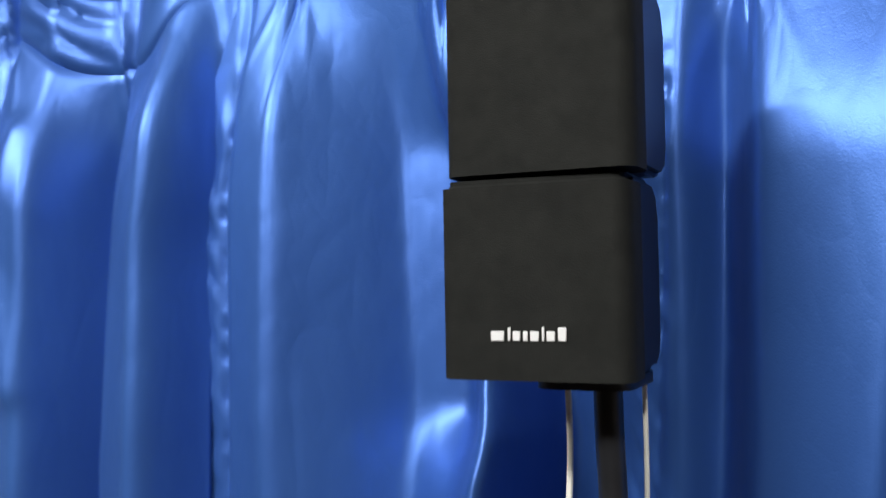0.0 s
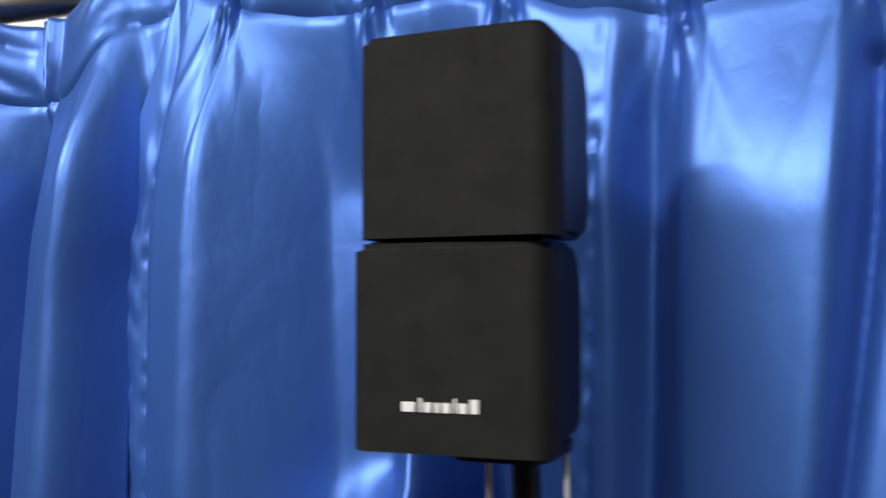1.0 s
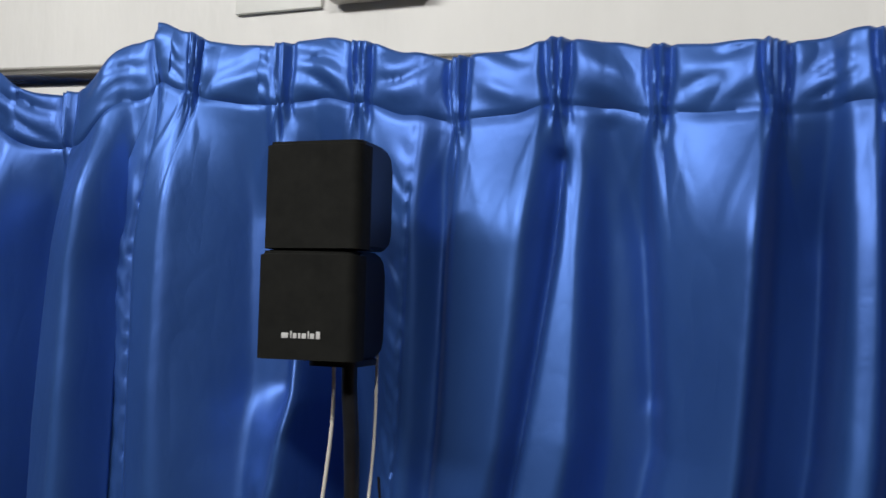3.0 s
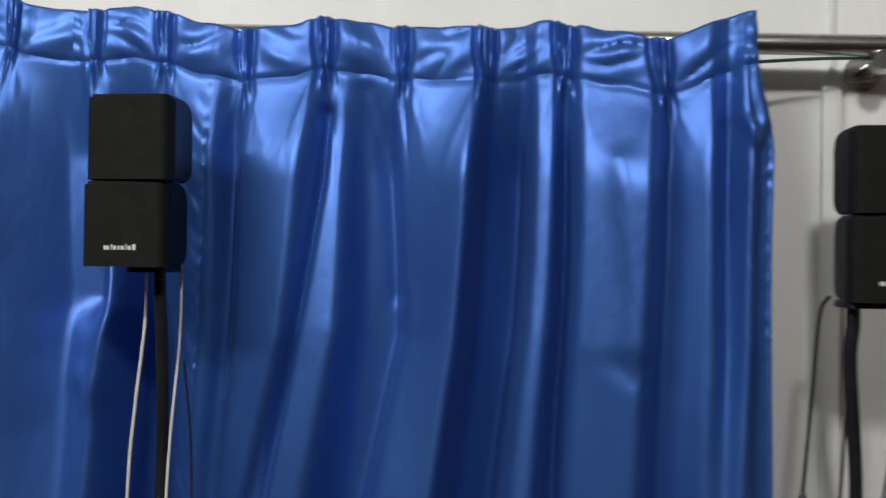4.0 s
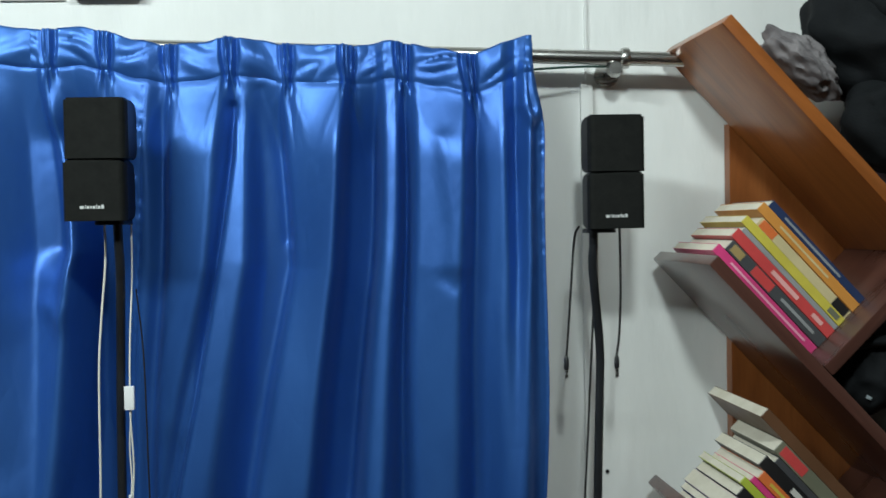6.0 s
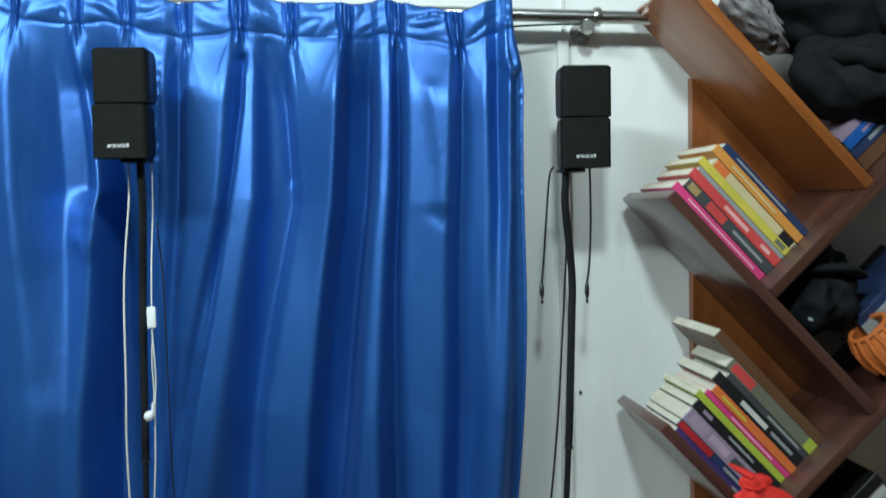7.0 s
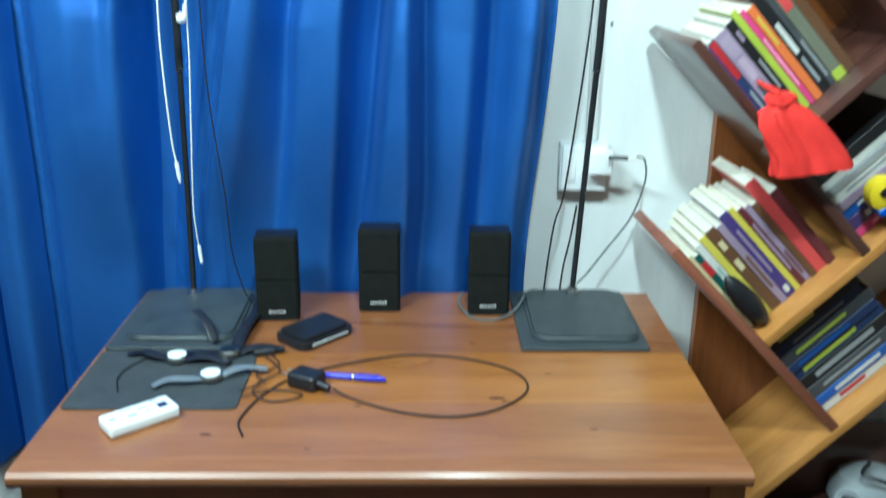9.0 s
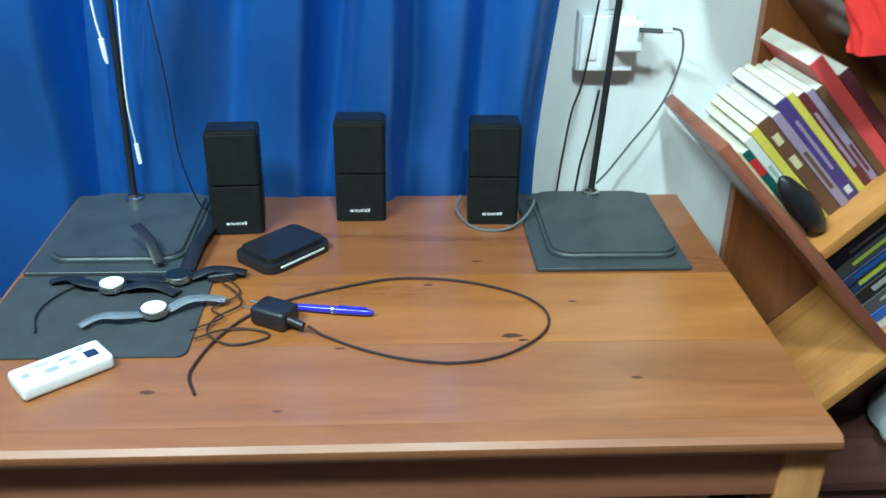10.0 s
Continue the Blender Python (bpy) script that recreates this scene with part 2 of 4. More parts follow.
def box(x0, x1, y0, y1, z0, z1, bevel=0.0, seg=2, bm=None):
    """A block with rounded edges, added to bm."""
    b = bmesh.new()
    bmesh.ops.create_cube(b, size=1)
    bmesh.ops.transform(b, verts=b.verts, matrix=Matrix.LocRotScale(((x0 + x1) / 2, (y0 + y1) / 2, (z0 + z1) / 2), None, (x1 - x0, y1 - y0, z1 - z0)))
    if bevel:
        bmesh.ops.bevel(b, geom=b.edges[:], offset=bevel, segments=seg, affect="EDGES", profile=0.6)
    return join(bm, b) if bm else b


def join(bm, other, m=None):
    if m is not None:
        bmesh.ops.transform(other, verts=other.verts, matrix=m)
    me = bpy.data.meshes.new("scrap")
    other.to_mesh(me)
    other.free()
    bm.from_mesh(me)
    bpy.data.meshes.remove(me)
    return bm


def rounded_slab(w, d, h, r, top=0.0, seg=6):
    """A plate with rounded corners in plan, centred, from z 0 to h; top: rounding of the upper edge."""
    bm = bmesh.new()
    ring = []
    for cx, cy, a0 in ((w / 2 - r, d / 2 - r, 0), (-w / 2 + r, d / 2 - r, 90), (-w / 2 + r, -d / 2 + r, 180), (w / 2 - r, -d / 2 + r, 270)):
        for k in range(seg + 1):
            a = radians(a0 + 90 * k / seg)
            ring.append(bm.verts.new((cx + r * math.cos(a), cy + r * math.sin(a), 0)))
    f = bm.faces.new(ring)
    ext = bmesh.ops.extrude_face_region(bm, geom=[f])
    up = [v for v in ext["geom"] if isinstance(v, bmesh.types.BMVert)]
    bmesh.ops.translate(bm, verts=up, vec=(0, 0, h))
    bmesh.ops.recalc_face_normals(bm, faces=bm.faces)
    if top:
        edges = [e for e in bm.edges if all(abs(v.co.z - h) < 1e-6 for v in e.verts)]
        bmesh.ops.bevel(bm, geom=edges, offset=top, segments=3 if top < 0.008 else 6, affect="EDGES")
    return bm


def smooth_path(points, steps=10):
    """Catmull-Rom through the points."""
    p = [Vector(q) for q in points]
    p = [2 * p[0] - p[1]] + p + [2 * p[-1] - p[-2]]
    out = []
    for i in range(1, len(p) - 2):
        for k in range(steps):
            t = k / steps
            a, b, c, d = p[i - 1:i + 3]
            out.append(0.5 * (2 * b + (c - a) * t + (2 * a - 5 * b + 4 * c - d) * t * t + (3 * b - a - 3 * c + d) * t ** 3))
    return out + [p[-2]]


def tube(points, radius, sides=8, bm=None, flat=1.0):
    """A round bar or cable along the points; radius may be a list."""
    bm = bm or bmesh.new()
    n = len(points)
    radii = radius if isinstance(radius, (list, tuple)) else [radius] * n
    up = Vector((0, 0, 1))
    rings = []
    side = None
    for i, p in enumerate(points):
        t = (points[min(i + 1, n - 1)] - points[max(i - 1, 0)]).normalized()
        if side is None:
            side = t.cross(up if abs(t.z) < 0.9 else Vector((1, 0, 0))).normalized()
        side = (side - t * side.dot(t)).normalized()
        other = t.cross(side)
        rings.append([bm.verts.new(p + radii[i] * (math.cos(2 * math.pi * k / sides) * side + flat * math.sin(2 * math.pi * k / sides) * other)) for k in range(sides)])
    for a, b in zip(rings, rings[1:]):
        for k in range(sides):
            bm.faces.new((a[k], a[(k + 1) % sides], b[(k + 1) % sides], b[k]))
    bm.faces.new(rings[0][::-1])
    bm.faces.new(rings[-1])
    bmesh.ops.recalc_face_normals(bm, faces=bm.faces)
    return bm


def cable(points, radius, sides=8, steps=10):
    return tube(smooth_path(points, steps), radius, sides)


def lathe(profile, sides=24, bm=None, m=None):
    """Turned body from (radius, z) pairs."""
    b = bmesh.new()
    rings = [[b.verts.new((r * math.cos(2 * math.pi * k / sides), r * math.sin(2 * math.pi * k / sides), z)) for k in range(sides)] for r, z in profile]
    for p, q in zip(rings, rings[1:]):
        for k in range(sides):
            b.faces.new((p[k], p[(k + 1) % sides], q[(k + 1) % sides], q[k]))
    b.faces.new(rings[0][::-1])
    b.faces.new(rings[-1])
    if m is not None:
        bmesh.ops.transform(b, verts=b.verts, matrix=m)
    return join(bm, b) if bm else b


def lump(sx, sy, sz, amount, scale, seed, sub=4, folds=0.0):
    """A soft irregular body: a rounded form pushed about by noise, with creases."""
    bm = bmesh.new()
    bmesh.ops.create_icosphere(bm, subdivisions=sub, radius=1)
    for v in bm.verts:
        d = v.co.normalized()
        n = noise.fractal(d * scale + Vector((seed, 0, 0)), 1.0, 2.0, 2)
        c = abs(noise.noise(d * scale * 1.7 + Vector((0, seed, 3)))) * folds
        v.co = Vector((d.x * sx, d.y * sy, d.z * sz)) * (1 + amount * n - c)
    return bm


# ---- the room ----
def slab(name, x0, x1, y0, y1, z0, z1, material, label):
    ob = part(name, box(x0, x1, y0, y1, z0, z1), material, smooth=False)
    return tagged(ob, label, "wall" if "wall" in name else name, kind="structure")


slab("floor", -2.2, 3.0, -4.0, 0.12, -0.1, 0.0, FLOOR, "dark brown tiled floor, mostly hidden under the furniture")
slab("ceiling", -2.2, 3.0, -4.0, 0.12, 3.1, 3.2, CEILING, "plain unseen ceiling above the whole room, darkened to cut bounced light")
WALL = "white painted plaster wall, slightly uneven and stained"
slab("wall_north", -2.2, 3.0, 0.0, 0.12, 0.0, 3.1, PLASTER, WALL)
# three unseen walls, darkened to keep the folds' shading deep
slab("wall_south", -2.2, 3.0, -4.12, -4.0, 0.0, 3.1, OTHERWALL, "unseen room wall, coloured dark to cut bounced light")
slab("wall_west", -2.32, -2.2, -4.12, 0.12, 0.0, 3.1, OTHERWALL, "unseen room wall, coloured dark to cut bounced light")
slab("wall_east", 3.0, 3.12, -4.12, 0.12, 0.0, 3.1, OTHERWALL, "unseen room wall, coloured dark to cut bounced light")


# lamps on the ceiling
def tube_lamp():
    e = empty("tube_lamp", pose(*TUBE_AT))
    part("housing", box(-0.62, 0.62, -0.03, 0.03, 0.02, 0.098, 0.006), WHITEPLASTIC, e)
    part("tube", tube([Vector((-0.58, 0, 0)), Vector((0.58, 0, 0))], 0.014, 16), LAMPGLOW, e, "glowing white glass tube")
    tagged(e, "white fluorescent tube lamp fixed to the ceiling", "lamp")


def bulb_lamp():
    e = empty("bulb_lamp", pose(*BULB_AT))
    part("holder", lathe([(0.04, 0.049), (0.04, 0.03), (0.02, 0.02), (0.018, -0.03)], 20), WHITEPLASTIC, e)
    part("bulb", lathe([(0.014, -0.03), (0.02, -0.045), (0.034, -0.075), (0.036, -0.1), (0.024, -0.125), (0.004, -0.133)], 24), LAMPGLOW, e, "glowing white bulb")
    tagged(e, "white ceiling bulb in a plain holder", "lamp")


tube_lamp()
bulb_lamp()


# ---- curtains and rod ----
def interp(table, x):
    for (a, p), (b, q) in zip(table, table[1:]):
        if x <= b:
            t = min(1, max(0, (x - a) / (b - a)))
            t = t * t * (3 - 2 * t)
            return p + (q - p) * t
    return table[-1][1]


def loft(features, x, levels, z, soft):
    """Depth of the cloth along x at height z: the folds' edges move from level to level, rounded like hanging cloth."""
    fx = [np.interp(-z, [-k for k in levels], f[0]) for f in features]
    fy = [np.interp(-z, [-k for k in levels], f[1]) for f in features]
    fine = np.linspace(x[0] - 0.06, x[-1] + 0.06, int((x[-1] - x[0] + 0.12) / 0.002))
    raw = np.interp(fine, fx, fy)
    reach = int(3 * soft / 0.002) + 1
    w = np.exp(-0.5 * (np.arange(-reach, reach + 1) * 0.002 / soft) ** 2)
    raw = np.convolve(np.pad(raw, reach, "edge"), w / w.sum(), "valid")
    return np.interp(x, fine, raw)


def bell(v, width):
    return math.exp(-(v / width) ** 2)


def ease(v):
    v = min(1.0, max(0.0, v))
    return v * v * (3 - 2 * v)


LEVELS = (2.06, 1.75, 1.33, 1.0, 0.7)


def curtain(label, columns, tops, features, pleats, seams, sags, zbot, nz, seed):
    """Satin curtain with a pinch-pleated heading; features: edges of the folds, as (x at each level), (depth at each level)."""
    bm = bmesh.new()
    rows = []
    x0, x1 = columns[0], columns[-1]
    top_at = [interp(tops, x) for x in columns]
    dice = random.Random(seed)
    fingers = [[(k, dice.uniform(0.0045, 0.0085)) for k in ((-0.55, 0.6) if dice.random() < 0.6 else (-1, 0, 1))] for p in pleats]
    for j in range(nz + 1):
        v = j / nz
        # rows lie closer together in the heading
        v = 0.45 * v * v + 0.55 * v if v > 0 else 0.0
        zmid = 2.15 + (zbot - 2.15) * v
        prof = loft(features, np.array([x + SIDE(x, zmid, x1) for x in columns]), LEVELS, zmid, 0.0045 + 0.0055 * ease((2.1 - zmid) / 1.0))
        row = []
        for i, x in enumerate(columns):
            top = top_at[i]
            z = top + (zbot - top) * v
            d = top - z
            full = ease((d - 0.045) / 0.16)
            low = ease((d - 0.15) / 0.9)
            y = float(prof[i]) * (0.25 + 0.75 * full) * (1.5 + 0.5 * low)
            head = 1 / (1 + math.exp((d - 0.066) / 0.003))
            cell = 9.0
            for q, p in enumerate(pleats):
                pw = p + 0.0035 * noise.noise(Vector((p * 9, seed, d * 12)))
                off = x - pw
                if abs(off) < abs(cell):
                    cell = off
                if abs(off) > 0.1:
                    continue
                # two or three stitched fingers, pinched at the seam, and the creases that open under them
                pinch = 0.0075 - 0.0025 * bell(d - 0.064, 0.02)
                tail = bell(d - 0.07, 0.022) if d > 0.07 else 1.0
                for k, tall in fingers[q]:
                    y -= tall * bell(off - k * pinch, 0.0027) * tail
                y += 0.006 * (bell(abs(off) - 1.7 * pinch, 0.0042)) * tail
                if d > 0.06:
                    o = d - 0.06
                    lean = 0.3 * noise.noise(Vector((p * 17, seed + 7, 0.0)))
                    deep = 0.009 * min(1, o / 0.02) * bell(o, 0.09 + 0.05 * noise.noise(Vector((p * 23, seed + 8, 0.0))))
                    y += deep * math.exp(-abs(x - p - lean * o) / (0.004 + 0.06 * o))
                    for k, fan in ((-1, 0.38), (1, 0.3)):
                        y -= 0.16 * deep * bell(x - p - k * fan * o - 0.004 * k, 0.003 + 0.05 * o)
            # pillows and slanting crumples between the tucks of the heading, and the seam under it
            near = min(1.0, abs(cell) / 0.045)
            y -= head * 0.0065 * ease(near) * math.sin(math.pi * min(1, d / 0.072))
            slant = 1 if noise.noise(Vector((x * 8, seed + 20, 0))) > 0 else -1
            n = noise.noise(Vector((x * 17 + slant * d * 24, seed + 2, d * 22)))
            y += 0.012 * (0.3 - abs(n)) * head * ease(near)
            y += 0.0028 * bell(d - 0.069, 0.0028)
            # slack under the heading, long soft swells lower down, a few faint cross creases
            n = noise.noise(Vector((x * 9 + 0.6 * z, seed, z * 1.3)))
            y += (0.004 + 0.004 * low) * n * full
            n = noise.noise(Vector((x * 20 - 5 * z, seed + 3, z * 5.0)))
            y += 0.0013 * n * full * (1 - 0.4 * low)
            n = noise.noise(Vector((x * 24 - z * 12, seed + 4, z * 14)))
            y += 0.0012 * max(0.0, 0.22 - abs(n)) * full * (1 - 0.6 * low)
            for sx, slope, power in seams:
                off = x - sx - slope * d
                if abs(off) < 0.05:
                    y += power * bell(off, 0.0035) * full * (0.003 + 0.008 * noise.noise(Vector((sx, 0, z * 90))))
                    y += power * bell(off + 0.013, 0.011) * full * 0.0055 * noise.noise(Vector((x * 40, seed, z * 55 + x * 60)))
            for line, width, amount in sags:
                gap = 9.0
                for (ax, az), (bx, bz) in zip(line, line[1:]):
                    ex, ez = bx - ax, bz - az
                    t = min(1, max(0, ((x - ax) * ex + (z - az) * ez) / (ex * ex + ez * ez)))
                    gap = min(gap, (x - ax - t * ex) ** 2 + (z - az - t * ez) ** 2)
                if gap < 9 * width * width:
                    y += amount * math.exp(-gap / (width * width))
            y = min(y, 0.088)
            # the table presses the cloth back towards the wall
            push = ease((1.15 - z) / 0.37) * ease((x + 0.14) / 0.16)
            y = (-0.112 + y) * (1 - push) + (-0.086 + 0.5 * y) * push
            dx = 0.006 * noise.noise(Vector((x * 4, seed + 9, z * 3))) * full
            row.append(bm.verts.new((x + dx + SIDE(x, z, x1), y, z)))
        rows.append(row)
    for a, b in zip(rows, rows[1:]):
        for i in range(len(columns) - 1):
            bm.faces.new((a[i], b[i], b[i + 1], a[i + 1]))
    ob = part("curtain", bm, SATIN)
    md = ob.modifiers.new("cloth", "SOLIDIFY")
    md.thickness, md.offset = 0.0012, 0
    return tagged(ob, label, "curtain", "curtains on the rod")


def SIDE(x, z, x1):
    """The free edges of the cloth: one draws inwards on its way down, the other swings out under the heading."""
    if x1 < 0:
        return 0.045 * ease((x + 0.26) / 0.15) * ease((z - 1.9) / 0.24)
    free = ease((x - 0.6) / 0.35)
    return free * (0.022 * ease((2.12 - z) / 0.15) - 0.05 * ease((1.6 - z) / 0.9)) + 0.5 * max(0.0, -x) * ease((z - 1.93) / 0.24)


RIGHT_FOLDS = [
    ((-0.15, -0.15, -0.15, -0.15, -0.15), (0, 0, 0, 0, 0)),
    ((-0.104, -0.104, -0.104, -0.104, -0.104), (-0.004, -0.004, -0.004, -0.004, -0.004)),
    ((-0.096, -0.096, -0.096, -0.096, -0.096), (0.004, 0.004, 0.004, 0.004, 0.004)),
    ((-0.08, -0.08, -0.08, -0.08, -0.08), (-0.02, -0.02, -0.02, -0.02, -0.02)),
    ((-0.035, -0.03, 0, 0, 0), (-0.022, -0.034, -0.035, -0.035, -0.035)),
    ((0.035, 0.05, 0.06, 0.05, 0.05), (0.03, 0.018, -0.02, -0.03, -0.03)),
    ((0.066, 0.1, 0.076, 0.063, 0.055), (0.03, 0, -0.028, -0.03, -0.03)),
    ((0.083, 0.135, 0.095, 0.081, 0.072), (-0.005, -0.034, -0.025, -0.025, -0.025)),
    ((0.126, 0.162, 0.128, 0.118, 0.107), (0.03, 0.045, 0.055, 0.055, 0.055)),
    ((0.185, 0.195, 0.166, 0.144, 0.122), (0, 0.03, 0.05, 0.05, 0.05)),
    ((0.262, 0.251, 0.214, 0.169, 0.135), (-0.01, 0, 0.02, 0.03, 0.03)),
    ((0.286, 0.275, 0.242, 0.187, 0.151), (0.02, 0.02, 0.03, 0.03, 0.03)),
    ((0.306, 0.295, 0.252, 0.201, 0.159), (-0.02, -0.015, 0, 0, 0)),
    ((0.394, 0.363, 0.27, 0.214, 0.171), (-0.035, -0.035, -0.01, -0.005, -0.005)),
    ((0.413, 0.374, 0.279, 0.221, 0.176), (-0.005, -0.02, 0.01, 0.01, 0.01)),
    ((0.421, 0.386, 0.3, 0.243, 0.195), (0, -0.02, -0.03, -0.035, -0.035)),
    ((0.434, 0.432, 0.36, 0.293, 0.245), (0.002, -0.026, -0.03, -0.03, -0.03)),
    ((0.455, 0.452, 0.42, 0.383, 0.345), (0.022, 0.016, 0.012, 0.01, 0.01)),
    ((0.492, 0.506, 0.432, 0.395, 0.357), (0.03, 0.03, 0.012, 0.01, 0.01)),
    ((0.502, 0.516, 0.44, 0.413, 0.395), (0, 0, -0.015, -0.01, -0.01)),
    ((0.612, 0.592, 0.545, 0.513, 0.495), (-0.045, -0.04, -0.025, -0.02, -0.02)),
    ((0.62, 0.602, 0.553, 0.526, 0.503), (0.012, 0.02, 0.02, 0.015, 0.015)),
    ((0.668, 0.658, 0.615, 0.578, 0.545), (0.045, 0.045, 0.04, 0.03, 0.03)),
    ((0.682, 0.668, 0.628, 0.593, 0.555), (0, -0.02, -0.03, -0.025, -0.02)),
    ((0.71, 0.7, 0.675, 0.673, 0.655), (-0.01, -0.025, -0.04, -0.045, -0.045)),
    ((0.72, 0.715, 0.695, 0.693, 0.68), (0.025, 0.03, 0.02, 0.02, 0.02)),
    ((0.739, 0.729, 0.72, 0.723, 0.705), (-0.015, -0.02, 0, 0, 0)),
    ((0.825, 0.816, 0.8, 0.783, 0.765), (-0.04, -0.035, -0.015, -0.015, -0.015)),
    ((0.845, 0.84, 0.831, 0.819, 0.801), (0.006, 0.008, 0.02, 0.02, 0.02)),
    ((0.867, 0.867, 0.865, 0.848, 0.83), (-0.01, -0.005, 0, 0, 0)),
    ((0.895, 0.899, 0.88, 0.863, 0.845), (-0.025, -0.02, -0.02, -0.02, -0.02)),
    ((0.92, 0.922, 0.905, 0.888, 0.87), (0.015, 0, -0.03, -0.03, -0.03)),
    ((0.944, 0.944, 0.925, 0.905, 0.885), (-0.03, -0.03, -0.03, -0.03, -0.03)),
    ((0.95, 0.95, 0.936, 0.913, 0.893), (-0.01, -0.01, -0.01, -0.01, -0.01)),
]
LEFT_FOLDS = [((x,) * 5, (y,) * 5) for x, y in ((-1.5, 0.0), (-1.4, -0.035), (-1.3, 0.035), (-1.15, -0.035), (-1.05, 0.035), (-0.9, -0.035), (-0.8, 0.035), (-0.68, -0.035), (-0.6, 0.035), (-0.5, -0.035), (-0.43, 0.04))] + [
    ((-0.395, -0.39, -0.38, -0.38, -0.38), (0.03, 0.03, 0.03, 0.03, 0.03)),
    ((-0.36, -0.355, -0.35, -0.35, -0.35), (-0.02, -0.02, -0.02, -0.02, -0.02)),
    ((-0.28, -0.275, -0.28, -0.28, -0.28), (-0.035, -0.035, -0.035, -0.035, -0.035)),
    ((-0.24, -0.25, -0.255, -0.255, -0.255), (0.03, 0.035, 0.035, 0.035, 0.035)),
    ((-0.22, -0.235, -0.24, -0.24, -0.24), (0.03, 0.03, 0.03, 0.03, 0.03)),
    ((-0.2, -0.22, -0.225, -0.225, -0.225), (-0.015, -0.015, -0.015, -0.015, -0.015)),
    ((-0.145, -0.145, -0.15, -0.15, -0.15), (-0.04, -0.045, -0.04, -0.04, -0.04)),
    ((-0.132, -0.132, -0.132, -0.132, -0.132), (-0.025, -0.03, -0.03, -0.03, -0.03)),
    ((-0.12, -0.12, -0.12, -0.12, -0.12), (0.01, 0.0, 0.0, 0.0, 0.0)),
]
curtain("shiny royal blue satin curtain with a pinch-pleated heading", [-0.15 + 1.1 * k / 785 for k in range(786)],
        [(-0.15, 2.215), (-0.06, 2.2), (-0.009, 2.189), (0.038, 2.184), (0.087, 2.18), (0.138, 2.186), (0.189, 2.175), (0.246, 2.158), (0.303, 2.149), (0.363, 2.151), (0.408, 2.162), (0.461, 2.158), (0.506, 2.149), (0.564, 2.145), (0.614, 2.145), (0.699, 2.153), (0.724, 2.147), (0.78, 2.136), (0.829, 2.126), (0.95, 2.159)],
        RIGHT_FOLDS, [-0.045, 0.088, 0.187, 0.302, 0.408, 0.508, 0.62, 0.717, 0.833], [(-0.104, 0.0, 0.5), (0.262, -0.07, 0.8), (0.944, 0.0, 0.35)],
        [([(0.411, 2.04), (0.405, 1.95), (0.376, 1.75), (0.34, 1.52), (0.29, 1.3), (0.232, 1.0)], 0.007, 0.015), ([(0.462, 2.07), (0.492, 1.95), (0.503, 1.8)], 0.012, 0.005),
         ([(0.085, 1.685), (0.108, 1.668), (0.135, 1.7), (0.146, 1.8), (0.146, 1.95)], 0.02, -0.009), ([(0.1, 1.795), (0.108, 1.98)], 0.038, 0.034),
         ([(0.775, 1.97), (0.79, 1.82), (0.791, 1.75)], 0.016, -0.006), ([(0.775, 1.725), (0.792, 1.71), (0.81, 1.725)], 0.014, 0.004),
         ([(0.935, 2.1), (0.918, 2.03), (0.928, 2.0), (0.942, 2.02), (0.945, 2.1)], 0.008, -0.011),
         ([(0.005, 1.42), (0.0, 1.6)], 0.05, 0.007)], 0.33, 250, 1.7)
curtain("shiny royal blue satin curtain gathered at its edge", [-1.5 + k / 110 for k in range(110)] + [-0.5 + 0.382 * k / 250 for k in range(251)],
        [(-1.5, 2.22), (-0.6, 2.19), (-0.42, 2.19), (-0.35, 2.185), (-0.25, 2.14), (-0.2, 2.138), (-0.15, 2.195), (-0.1, 2.215)],
        LEFT_FOLDS, [-0.85, -0.65, -0.45, -0.34, -0.217, -0.118], [], [([(-0.3, 2.02), (-0.31, 1.9), (-0.29, 1.8)], 0.014, -0.008)], 0.335, 230, 5.3)


def curtain_rod():
    e = empty("curtain_rod")
    part("rod", tube([Vector((-1.7, -0.072, 2.222)), Vector((1.24, -0.072, 2.119))], 0.0135, 20), CHROME, e)
    for x, z in ((1.13, 2.123), (-1.4, 2.207)):
        part("bracket", join(lathe([(0.012, -0.085), (0.016, -0.074), (0.007, -0.07), (0.007, 0.0)], 20, None, pose(x - 0.02, 0, z - 0.02, -90)),
                             lathe([(0.024, -0.006), (0.024, 0.0)], 20, None, pose(x - 0.02, -0.0005, z - 0.02, -90))), CHROME, e)
        part("clamp_ring", lathe([(0.0142, -0.009), (0.0185, -0.007), (0.02, 0), (0.0185, 0.007), (0.0142, 0.009)], 20, None, pose(x, -0.072, z, 0, 90, 0)), CHROME, e)
    tagged(e, "brushed steel curtain rod on round wall brackets", "curtain rod")


curtain_rod()

c = empty("cable_trunking", pose(1.07, 0, 0))
part("channel", box(-0.012, 0.012, -0.012, 0, 1.078, 2.09, 0.002), PLASTER, c)
part("cover_seam", box(-0.002, 0.0035, -0.006, 0, 2.09, 3.1, 0.001), PLASTER, c)
tagged(c, "narrow white painted cable trunking running up the wall", "cable trunking")


# ---- loudspeakers ----
SW, SD, SH = 0.093, 0.083, 0.0975


